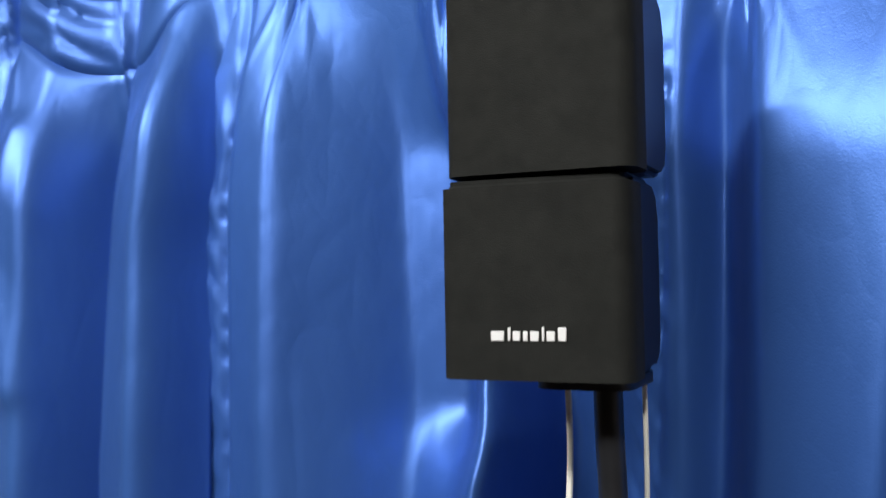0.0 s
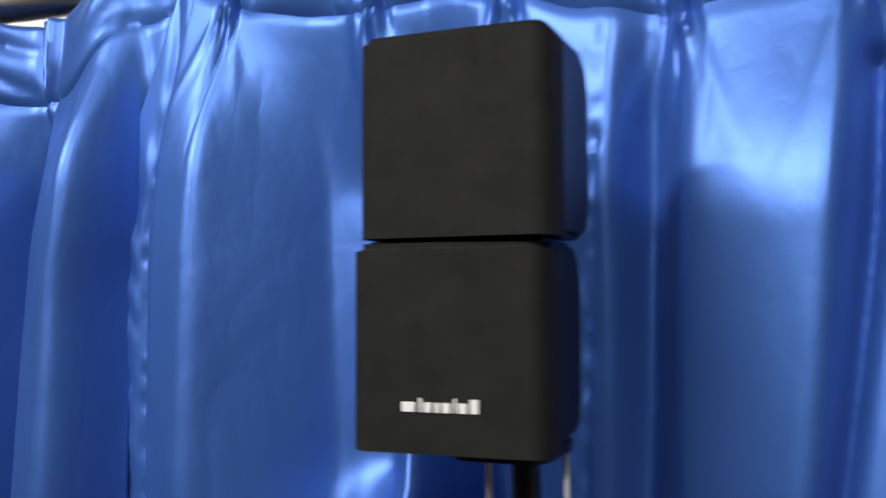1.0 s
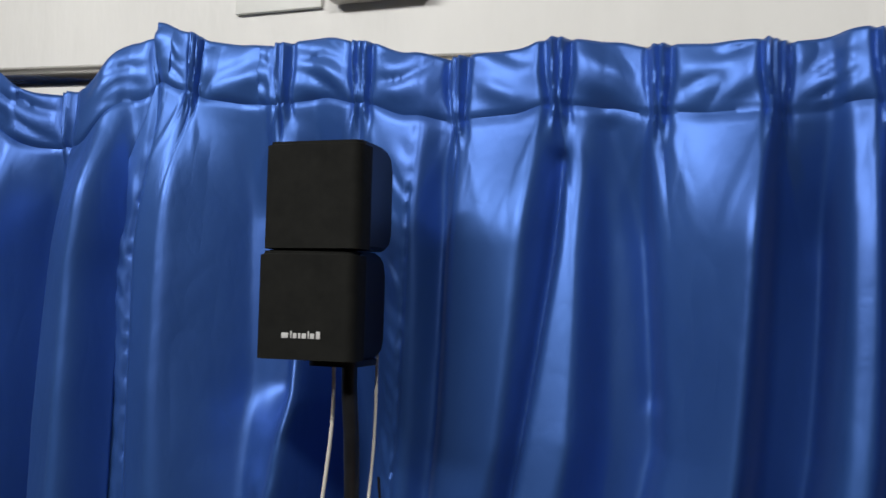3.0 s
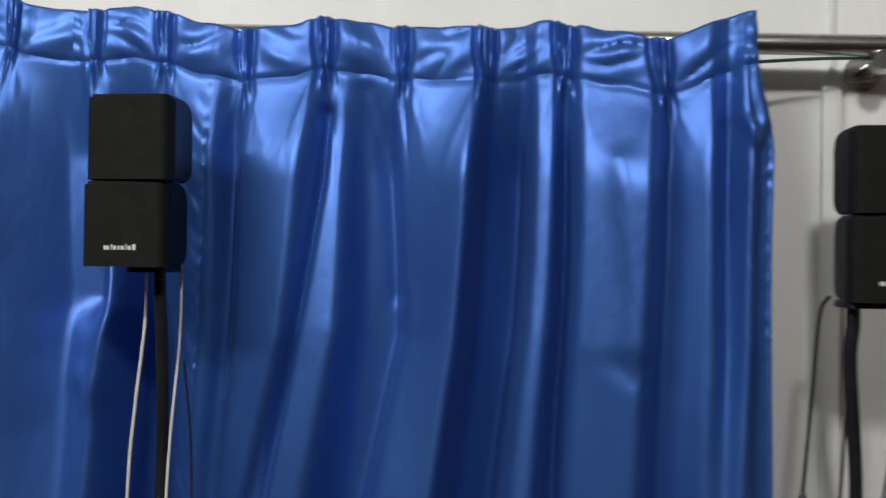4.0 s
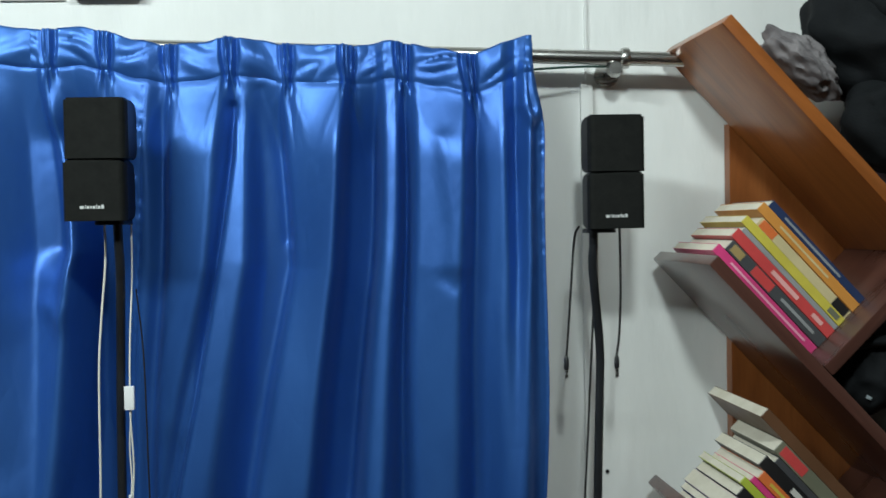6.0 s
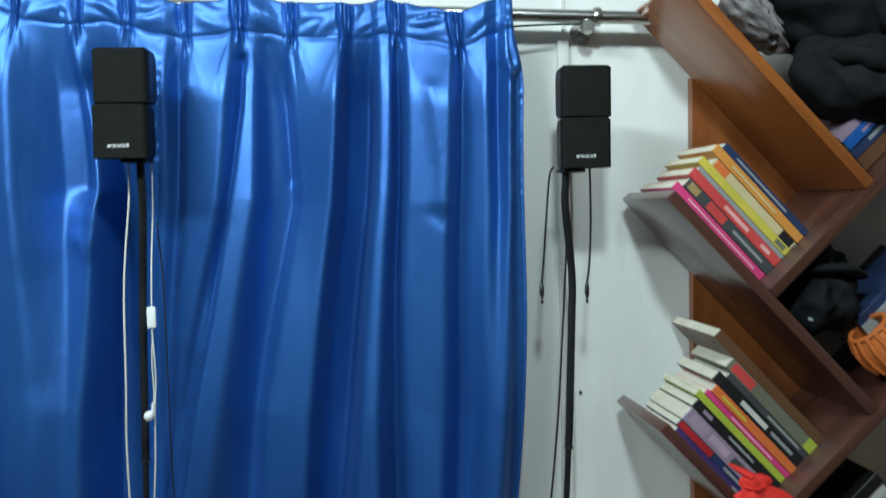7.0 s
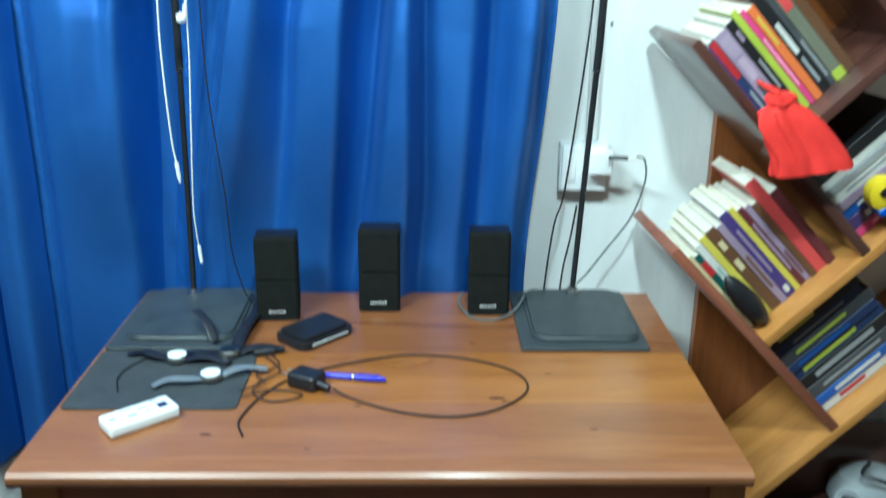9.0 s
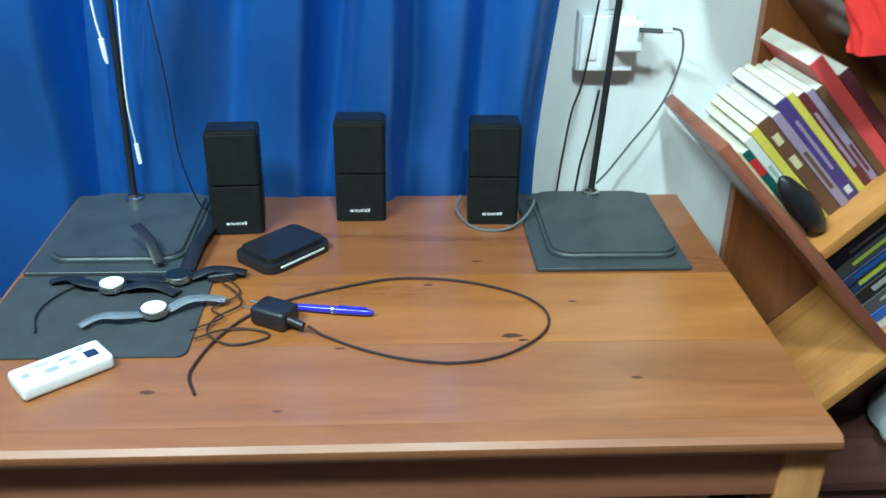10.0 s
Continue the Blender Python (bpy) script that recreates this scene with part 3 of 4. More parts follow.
def loudspeaker(m, label, twist=0.0, group="satellite loudspeakers", size=1.0, slide=0.0):
    """Two stacked black cubes with cloth fronts."""
    e = empty("loudspeaker", m)
    for k, (z, turn, name) in enumerate(((0.0, 0.0, "lower"), (SH - 0.0008, twist, "upper"))):
        mm = pose(slide * k, 0, z, 0, 0, turn)
        prof = [(-SD / 2 + 0.012, 0.001), (SD / 2 - 0.016, 0.001), (SD / 2 - 0.005, 0.006), (SD / 2, 0.018), (SD / 2, SH - 0.02), (SD / 2 - 0.006, SH - 0.007), (SD / 2 - 0.018, SH - 0.001), (-SD / 2 + 0.012, SH - 0.001)]
        bm = bmesh.new()
        sides = [[bm.verts.new((x, py, pz)) for py, pz in prof] for x in (-SW / 2 + 0.0015, SW / 2 - 0.0015)]
        for q in range(len(prof)):
            bm.faces.new((sides[0][q], sides[0][(q + 1) % 8], sides[1][(q + 1) % 8], sides[1][q]))
        bm.faces.new(sides[0][::-1])
        bm.faces.new(sides[1])
        bmesh.ops.recalc_face_normals(bm, faces=bm.faces)
        bmesh.ops.bevel(bm, geom=bm.edges[:], offset=0.003, segments=2, affect="EDGES")
        part(name + "_cabinet", bm, GLOSSBLACK, e, "", mm)
        g = rounded_slab(SW, 0.034, SH - 0.003, 0.0095, 0.0035)
        bmesh.ops.translate(g, verts=g.verts, vec=(0, -SD / 2 + 0.017, 0.0005))
        gr = part(name + "_grille", g, GRILLE, e, "black cloth front", mm)
        lower = gr if k == 0 else lower
    # silver maker's mark: a row of plain strokes
    x = -0.021
    for w, h in ((0.0075, 0.0046), (0.0016, 0.0064), (0.0042, 0.0046), (0.0026, 0.0046), (0.0048, 0.0046), (0.0014, 0.0066), (0.0046, 0.0046), (0.0046, 0.0064)):
        part("mark_stroke", box(x, x + w * 0.86, -0.0006, 0.0004, 0, h, 0.0003, 1), SILVER, lower, "silver printed stroke", pose(0.001, -SD / 2 - 0.0004, 0.019))
        x += w + 0.0008
    part("joint", lathe([(0.02, SH - 0.003), (0.02, SH + 0.004)], 20), BLACKPLASTIC, e)
    for o in e.children:
        o.matrix_basis = Matrix.Scale(size, 4) @ o.matrix_basis
    return tagged(e, label, "loudspeaker", group)


loudspeaker(pose(0.218, -0.247, 1.8355, 0, 0, 3), "small black twin-cube loudspeaker on a black pole stand", -2, size=1.03, slide=0.004)
loudspeaker(pose(1.073, -0.206, 1.807, 0, 0, -1), "small black twin-cube loudspeaker on a black pole stand", 3)
loudspeaker(pose(0.397, -0.222, 0.7505, 0, 0, 4), "small black twin-cube loudspeaker standing on the wooden table", size=0.935)
loudspeaker(pose(0.606, -0.172, 0.7505), "small black twin-cube loudspeaker standing on the wooden table", size=0.935)
loudspeaker(pose(0.837, -0.19, 0.7505, 0, 0, -1), "small black twin-cube loudspeaker standing on the wooden table", size=0.935)


def speaker_stand(base, path, top, label):
    e = empty("speaker_stand", pose(base[0], base[1], 0.752))
    o = Vector((base[0], base[1], 0.752))
    bp = part("base_plate", rounded_slab(0.25, 0.30, 0.006, 0.006, 0.002), BASEPLATE, e)
    part("raised_plate", rounded_slab(0.215, 0.262, 0.011, 0.036, 0.006), BASEPLATE, bp, "", pose(0.008, 0.008, 0.006))
    pts = [Vector(p) - o for p in path]
    part("foot_collar", lathe([(0.016, 0.0165), (0.016, 0.021), (0.011, 0.023), (0.0095, 0.028)], 20, None, Matrix.Translation((pts[0].x, pts[0].y, 0))), CHROME, e, "bright steel collar")
    pole = [pts[0].copy(), *smooth_path(pts[1:], 14)]
    joint = pts[0].lerp(pts[1], 0.93)
    part("lower_pole", tube([pole[0], joint], 0.006, 14), BLACKSTEEL, e)
    part("upper_pole", tube([joint - (joint - pole[0]).normalized() * 0.01, *pole[1:]], 0.0076, 14), BLACKSTEEL, e)
    part("pole_joint", tube([joint - Vector((0, 0, 0.012)), joint - Vector((0, 0, 0.009))], 0.0098, 16), CHROME, e, "thin bright joint ring")
    t = Vector(top) - o
    part("mount_plate", rounded_slab(0.05, 0.06, 0.008, 0.012, 0.002), BLACKPLASTIC, e, "", Matrix.Translation(t - Vector((0, 0, 0.0085))))
    return tagged(e, label, "speaker stand", "speaker stands on the table")


speaker_stand((0.215, -0.256), [(0.2, -0.15, 0.765), (0.214, -0.165, 1.3), (0.217, -0.168, 1.5), (0.222, -0.175, 1.62), (0.237, -0.215, 1.745), (0.24, -0.23, 1.8), (0.24, -0.232, 1.832)], (0.235, -0.235, 1.838), "black steel pole stand with a square plate on the table")
speaker_stand((1.014, -0.258), [(1.026, -0.135, 0.765), (1.05, -0.152, 1.3), (1.056, -0.155, 1.5), (1.057, -0.158, 1.6), (1.04, -0.19, 1.735), (1.04, -0.2, 1.78), (1.04, -0.2, 1.803)], (1.05, -0.2, 1.809), "black steel pole stand with a square plate on the table")


# ---- table ----
def table():
    e = empty("wooden_table", pose(0.64, -0.44, 0))
    o = Matrix.Translation((-0.64, 0.44, 0))
    for y0, y1 in ((-0.2354, -0.1), (-0.4127, -0.236), (-0.6117, -0.4133), (-0.7888, -0.6123)):
        part("plank", box(0.083, 1.199, y0, y1, 0.722, 0.75), REARBOARD if y1 > -0.3 else TABLEBOARD if y0 < -0.7 else YELLOWBOARD if y0 < -0.5 else REARBOARD, e, "", o)
    nose = [(-0.789, 0.722), (-0.82, 0.722), (-0.829, 0.726), (-0.834, 0.735), (-0.833, 0.744), (-0.826, 0.75), (-0.792, 0.751), (-0.789, 0.75)]
    bm = bmesh.new()
    a = [bm.verts.new((0.083, y, z)) for y, z in nose]
    b = [bm.verts.new((1.199, y, z)) for y, z in nose]
    for k in range(len(nose)):
        bm.faces.new((a[k], a[(k + 1) % len(nose)], b[(k + 1) % len(nose)], b[k]))
    bm.faces.new(a[::-1])
    bm.faces.new(b)
    bmesh.ops.recalc_face_normals(bm, faces=bm.faces)
    part("nosing", bm, TABLEWOOD, e, "rounded and worn front edge", o)
    for x, y, r in ((0.828, -0.594, 0.009), (0.843, -0.606, 0.005), (0.352, -0.716, 0.007), (0.589, -0.621, 0.005), (0.716, -0.445, 0.0045), (0.796, -0.368, 0.005), (0.93, -0.5, 0.004), (0.52, -0.76, 0.004), (0.98, -0.7, 0.005)):
        bm = bmesh.new()
        rim = [bm.verts.new((x + 1.5 * r * math.cos(a) * (1 + 0.35 * noise.noise(Vector((x * 50, a * 1.3, 0)))), y + 0.6 * r * math.sin(a) * (1 + 0.35 * noise.noise(Vector((y * 50, a * 1.3, 4)))), 0.7503)) for a in [2 * math.pi * k / 14 for k in range(14)]]
        foot = [bm.verts.new((v.co.x, v.co.y, 0.7498)) for v in rim]
        for k in range(14):
            bm.faces.new((rim[k], foot[k], foot[(k + 1) % 14], rim[(k + 1) % 14]))
        bm.faces.new(rim)
        part("knot", bm, KNOTWOOD, e, "dark knot in the board", o)
    part("front_apron", box(0.15, 1.145, -0.805, -0.785, 0.641, 0.722, 0.002), APRONWOOD, e, "", o)
    part("side_apron", box(0.11, 0.13, -0.76, -0.156, 0.641, 0.722, 0.002), APRONWOOD, e, "", o)
    part("side_apron", box(1.155, 1.175, -0.76, -0.156, 0.641, 0.722, 0.002), APRONWOOD, e, "", o)
    for x in (0.093, 1.142):
        for y in (-0.812, -0.155):
            part("leg", box(x, x + 0.055, y, y + 0.05, 0.0, 0.722, 0.003), LEGWOOD, e, "", o)
    part("divider", box(0.291, 0.325, -0.785, -0.12, 0.4, 0.641, 0.002), APRONWOOD, e, "", o)
    part("lower_shelf", box(0.12, 1.165, -0.761, -0.12, 0.38, 0.4, 0.002), APRONWOOD, e, "", o)
    tagged(e, "brown varnished wooden table with a worn rounded front edge", "table")


table()


# ---- bookcase of slanting boards ----
TH = radians(43.5)
U = Vector((math.cos(TH), 0, math.sin(TH)))
V = Vector((-math.sin(TH), 0, math.cos(TH)))
CASE = pose(1.18, -0.03, 0, 0, 0, 4)
DEPTH = 0.285
THICK = 0.022


def slot(origin, a, b):
    """A frame at origin: x along b, z along a, y into the bookcase."""
    y = a.cross(b)
    return Matrix(((b.x, y.x, a.x, origin[0]), (b.y, y.y, a.y, origin[1]), (b.z, y.z, a.z, origin[2]), (0, 0, 0, 1)))


# each slanting board: x and z of its upper end, where its cross board starts, and its length
TIPS = {"T": (0.046, 2.15, 0.0, 0.5205), "A": (0.02, 1.762, 0.258, 0.573), "B": (0.004, 1.335, 0.275, 0.575), "C": (0.002, 0.932, 0.285, 0.57)}


def along_board(k, far):
    x, z, foot, length = TIPS[k]
    return Vector((x, 0, z)) - V * far

NEAR = -DEPTH


def bookcase():
    e = empty("bookcase", CASE)
    bm = bmesh.new()
    prof = [(0.16, 0.02), (0.42, 0.02), (0.42, 1.73), (0.16, 2.003)]
    a, b = [[bm.verts.new((x, y, z)) for x, z in prof] for y in (-0.012, 0.012)]
    for q in range(4):
        bm.faces.new((a[q], a[(q + 1) % 4], b[(q + 1) % 4], b[q]))
    bm.faces.new(a)
    bm.faces.new(b[::-1])
    bmesh.ops.recalc_face_normals(bm, faces=bm.faces)
    part("back_panel", bm, PANELWOOD, e, "orange-brown upright back board")
    woods = {"T": ORANGEWOOD, "A": DARKWOOD, "B": DARKWOOD, "C": REDWOOD}
    foots = {"A": DARKWOOD, "B": DARKWOOD, "C": PINE}
    for k, (x, z, foot, length) in TIPS.items():
        m = slot((x, 0, z), U, -V)
        part("slanting_board", box(0, length, NEAR, -0.014, -THICK, 0, 0.003), woods[k], e, "", m)
        if k in foots:
            p = along_board(k, foot)
            part("cross_board", box(0.0005, 0.62, NEAR, -0.014, -THICK, 0, 0.003), foots[k], e, "", slot(p, V, U))
    p = along_board("C", TIPS["C"][3] + 0.0008)
    part("cross_board", box(-0.52, 0.4, NEAR, -0.014, -THICK, 0, 0.003), PINE, e, "pale yellow pine board", slot(p, V, U))
    tagged(e, "branching wooden bookcase of slanting dark and orange boards", "bookcase")


bookcase()


def book(m, t, h, d, colour, bars=(), group="books on the bookcase", label="", pages_out=0.0):
    """A book: x thickness, z height, y depth, its spine towards -y."""
    e = empty("book", m)
    b = 0.0009
    bm = box(0, b, 0, d, 0, h, 0.0003, 1)
    box(t - b, t, 0, d, 0, h, 0.0003, 1, bm)
    box(0, t, -0.0016, 0.0012, 0, h, 0.0006, 1, bm)
    cv = part("cover", bm, cover(colour), e, "", None, False)
    part("page_block", box(b, t - b, 0.0012, d - 0.002, 0.002, h - 0.0007), PAGES, e, "yellowed page edges", None, False)
    for z0, z1, w, c in bars:
        part("title_bar", box(t * (0.5 - w / 2), t * (0.5 + w / 2), -0.0022, -0.0015, h * z0, h * z1), cover(c), cv, "", None, False)
    return tagged(e, label or "paperback book with a coloured spine resting on a slanting board", "book", group)


K, W_, G, DG = (0.012, 0.011, 0.012), (0.62, 0.6, 0.55), (0.3, 0.3, 0.3), (0.06, 0.06, 0.065)
PINK, RED, CORAL, YEL, LIME = (0.62, 0.05, 0.2), (0.4, 0.02, 0.025), (0.55, 0.06, 0.06), (0.6, 0.5, 0.07), (0.42, 0.48, 0.05)
ORG, NAVY, BLU, CREAM, BRN, OLV, PUR, LIL = (0.6, 0.26, 0.05), (0.02, 0.035, 0.1), (0.02, 0.09, 0.36), (0.6, 0.5, 0.28), (0.12, 0.055, 0.025), (0.16, 0.16, 0.11), (0.06, 0.035, 0.16), (0.3, 0.22, 0.3)
MAROON, TEAL, HOT = (0.11, 0.02, 0.025), (0.015, 0.07, 0.06), (0.65, 0.16, 0.04)


def colour_word(c):
    names = {PINK: "bright pink", RED: "red", CORAL: "coral red", YEL: "yellow", LIME: "lime green", ORG: "orange", NAVY: "dark navy blue", BLU: "blue", CREAM: "cream", BRN: "brown", OLV: "olive grey", PUR: "purple", LIL: "pale lilac", MAROON: "dark maroon", TEAL: "dark green", HOT: "bright orange", K: "black", W_: "white", G: "grey", DG: "dark grey"}
    return names[c]


def row(origin, along, out, books, group, spine_y, where):
    """Books side by side from origin; along: their height, out: the way they are stacked."""
    x = 0.0008
    for t, h, d, c, bars in books:
        d, h = d * 1.2, h * 1.06
        o = Vector(origin) + out * x
        m = CASE @ slot((o.x, spine_y + random.uniform(0, 0.008), o.z), along, out)
        if (m.to_3x3().determinant()) < 0:
            raise ValueError("mirrored")
        book(m, t, h, d, c, bars, group, colour_word(c) + " paperback leaning in " + where)
        x += t + 0.0007
    return x


def corner(k):
    """Inner corner between a slanting board and the cross board that starts on it."""
    return along_board(k, TIPS[k][2] - 0.0006)


SY = -0.226
row(corner("A"), V, U, [
    (0.014, 0.225, 0.15, K, [(0.08, 0.7, 0.25, G)]), (0.017, 0.236, 0.155, PINK, [(0.1, 0.85, 0.22, (0.8, 0.4, 0.5))]),
    (0.021, 0.224, 0.15, DG, [(0.55, 0.75, 0.8, CORAL), (0.86, 0.97, 0.7, (0.35, 0.25, 0.1)), (0.1, 0.45, 0.25, G)]),
    (0.019, 0.232, 0.15, CORAL, [(0.35, 0.62, 0.4, (0.75, 0.4, 0.38)), (0.1, 0.2, 0.4, (0.75, 0.4, 0.38))]), (0.009, 0.225, 0.14, G, []),
    (0.016, 0.236, 0.15, YEL, [(0.04, 0.14, 0.6, OLV)]), (0.017, 0.215, 0.15, CREAM, [(0.83, 0.98, 0.9, HOT), (0.02, 0.16, 0.95, K)]),
    (0.018, 0.232, 0.15, ORG, [(0.3, 0.8, 0.2, CREAM)]), (0.014, 0.222, 0.14, NAVY, [(0.25, 0.85, 0.28, G)])], "books in the top slot", SY, "the top slot of the bookcase")
row(corner("B"), V, U, [
    (0.014, 0.215, 0.15, PUR, [(0.1, 0.3, 0.4, G)]), (0.014, 0.22, 0.15, NAVY, [(0.6, 0.99, 0.9, RED), (0.1, 0.45, 0.4, G)]), (0.03, 0.222, 0.16, LIL, [(0.02, 0.2, 0.7, OLV), (0.2, 0.45, 0.5, DG), (0.5, 0.72, 0.5, (0.45, 0.33, 0.42)), (0.75, 0.95, 0.7, (0.36, 0.27, 0.36))]),
    (0.019, 0.226, 0.15, K, [(0.3, 0.6, 0.25, G), (0.8, 0.9, 0.4, LIL)]), (0.014, 0.235, 0.15, LIME, []), (0.011, 0.225, 0.14, PINK, [(0.2, 0.7, 0.3, (0.8, 0.4, 0.5))]),
    (0.017, 0.22, 0.15, HOT, [(0.6, 0.9, 0.3, YEL)]), (0.022, 0.232, 0.155, K, [(0.1, 0.35, 0.3, G), (0.4, 0.7, 0.45, W_)]), (0.012, 0.215, 0.15, DG, [(0.1, 0.5, 0.4, G)]),
    (0.024, 0.23, 0.15, OLV, [(0.72, 0.96, 0.75, CORAL), (0.0, 0.09, 1.0, LIME)]), (0.02, 0.285, 0.19, BRN, [])], "books in the middle slot", SY, "the middle slot of the bookcase")
row(corner("C"), V, U, [
    (0.008, 0.21, 0.15, CREAM, []), (0.014, 0.2, 0.15, TEAL, [(0.72, 0.9, 0.95, RED)]), (0.016, 0.215, 0.15, W_, [(0.1, 0.7, 0.4, (0.3, 0.4, 0.35))]), (0.016, 0.222, 0.15, YEL, [(0.1, 0.3, 0.4, BRN)]), (0.024, 0.225, 0.15, BRN, [(0.5, 0.62, 0.5, CREAM), (0.75, 0.85, 0.5, CREAM)]),
    (0.016, 0.22, 0.15, LIL, [(0.2, 0.6, 0.4, BRN)]), (0.022, 0.232, 0.155, PUR, [(0.05, 0.12, 0.5, W_), (0.3, 0.8, 0.25, LIL)]), (0.013, 0.23, 0.15, YEL, []), (0.014, 0.215, 0.15, MAROON, [(0.2, 0.8, 0.4, LIL)]),
    (0.013, 0.21, 0.15, LIL, [(0.1, 0.4, 0.4, MAROON)]), (0.014, 0.205, 0.15, BRN, []), (0.026, 0.245, 0.16, CORAL, []), (0.02, 0.2, 0.15, MAROON, [])], "books in the lower slot", SY, "the lower slot of the bookcase")


def inner(k):
    """Inner corner where a slanting board meets the cross board below it, on its right."""
    return along_board(k, TIPS[k][3]) + U * 0.0008


def right_row(k, skip, books, where):
    """Books that lie on a cross board, their feet towards the slanting board."""
    x = 0.0008
    for t, h, d, c, bars in books:
        o = inner(k) + V * (x + t) + U * skip
        m = CASE @ slot((o.x, SY + random.uniform(0, 0.008), o.z), U, -V)
        book(m, t, h, d, c, bars, "books in " + where, colour_word(c) + " paperback leaning in " + where)
        x += t + 0.0007


right_row("T", 0.03, [(0.03, 0.22, 0.15, BRN, []), (0.022, 0.22, 0.15, NAVY, [(0.2, 0.7, 0.3, G)]), (0.02, 0.21, 0.15, BLU, [(0.2, 0.6, 0.3, LIL)]), (0.014, 0.2, 0.15, LIL, [])], "the top outer slot")
right_row("A", 0.1, [(0.02, 0.2, 0.15, K, [(0.2, 0.7, 0.3, YEL)]), (0.018, 0.21, 0.15, DG, [(0.2, 0.8, 0.3, YEL)]), (0.022, 0.2, 0.15, PUR, [(0.2, 0.7, 0.3, G)]), (0.02, 0.21, 0.15, HOT, [(0.2, 0.6, 0.4, BRN)]), (0.02, 0.2, 0.15, G, []), (0.018, 0.2, 0.15, NAVY, [])], "the middle outer slot")
right_row("B", 0.0, [(0.02, 0.235, 0.16, PINK, [(0.2, 0.6, 0.3, (0.8, 0.4, 0.5))]), (0.028, 0.235, 0.16, PUR, [(0.2, 0.75, 0.45, W_)]), (0.022, 0.235, 0.16, BLU, [(0.2, 0.7, 0.3, W_)]), (0.018, 0.23, 0.16, LIL, []), (0.022, 0.225, 0.16, W_, [(0.2, 0.7, 0.3, G)]), (0.016, 0.225, 0.16, G, []), (0.016, 0.225, 0.16, W_, []), (0.026, 0.23, 0.17, K, [])], "the lower outer slot")
right_row("C", 0.0, [(0.022, 0.23, 0.16, W_, [(0.2, 0.5, 0.4, RED)]), (0.022, 0.24, 0.16, BLU, [(0.2, 0.7, 0.4, W_)]), (0.03, 0.235, 0.16, DG, [(0.15, 0.8, 0.2, G)]), (0.03, 0.24, 0.16, K, [(0.15, 0.8, 0.4, G)]), (0.024, 0.235, 0.16, NAVY, [(0.1, 0.7, 0.5, LIME)]), (0.02, 0.23, 0.16, NAVY, [(0.1, 0.7, 0.3, BLU)]), (0.026, 0.24, 0.16, DG, [(0.15, 0.7, 0.3, LIME)]), (0.022, 0.225, 0.16, NAVY, [(0.2, 0.8, 0.25, G)]), (0.03, 0.235, 0.16, K, [(0.1, 0.5, 0.3, YEL)])], "the bottom outer slot")


# ---- wall socket and its plugs ----
def wall_socket():
    e = empty("wall_socket", pose(1.053, 0, 1.022))
    part("back_box", box(-0.053, 0.053, -0.03, -0.0005, -0.053, 0.055, 0.003), GREYGLOSS, e)
    fp = part("face_plate", box(-0.048, 0.051, -0.037, -0.03, -0.051, 0.05, 0.003, 3), WHITEPLASTIC, e)
    part("switch", box(-0.04, -0.018, -0.041, -0.037, -0.03, 0.03, 0.002), WHITEPLASTIC, fp)
    tagged(e, "square white wall socket with a switch", "wall socket")


wall_socket()


def charger_plug():
    e = empty("charger_plug", pose(1.085, -0.0375, 1.043))
    part("body", box(-0.026, 0.026, -0.035, 0, -0.028, 0.024, 0.005, 3), WHITEPLASTIC, e)
    part("connector", tube([Vector((0.012, -0.05, 0.016)), Vector((0.052, -0.055, 0.015))], 0.007, 12, None, 0.6), BLACKPLASTIC, e, "black cable connector")
    part("strain_relief", tube([Vector((0.052, -0.055, 0.015)), Vector((0.07, -0.055, 0.014))], 0.003, 10), CREAMCABLE, e)
    tagged(e, "white charger plugged into the wall socket", "charger")


charger_plug()


def thing(name, bm, material, label, category, m=None, smooth=True, group=""):
    return tagged(part(name, bm, material, None, "", m, smooth), label, category, group)


thing("charging_cable", cable([(1.16, -0.076, 1.059), (1.178, -0.075, 1.05), (1.182, -0.075, 1.0), (1.155, -0.08, 0.92), (1.1, -0.09, 0.845), (1.065, -0.1, 0.8), (1.04, -0.112, 0.778)], 0.0022), GREYCABLE, "thin grey cable hanging from the charger to the table", "cable")
thing("speaker_cable", cable([(1.046, -0.17, 1.8), (1.05, -0.15, 1.7), (1.043, -0.13, 1.5), (1.03, -0.13, 1.3), (1.012, -0.12, 1.1), (0.998, -0.12, 0.98), (0.982, -0.12, 0.92), (0.972, -0.12, 0.84), (0.965, -0.118, 0.755)], 0.002), BLACKCABLE, "thin black speaker cable running down the pole", "cable")
thing("speaker_cable", cable([(1.028, -0.12, 0.96), (1.018, -0.115, 0.88), (1.008, -0.11, 0.82), (1.002, -0.108, 0.755)], 0.0022), BLACKCABLE, "thin black speaker cable at the foot of the pole", "cable")


def hanging_lead(points, label):
    e = empty("hanging_lead")
    part("cord", cable(points, 0.0021), BLACKCABLE, e)
    p = Vector(points[-1])
    part("plug_body", lathe([(0.002, 0.0), (0.0042, -0.004), (0.0046, -0.02), (0.0035, -0.024)], 14, None, Matrix.Translation(p)), BLACKPLASTIC, e)
    part("plug_tip", box(-0.0025, 0.0025, -0.002, 0.002, -0.04, -0.024, 0.0004, 1), CHROME, e, "bright metal tip", Matrix.Translation(p))
    tagged(e, label, "cable", "leads hanging from the loudspeaker")


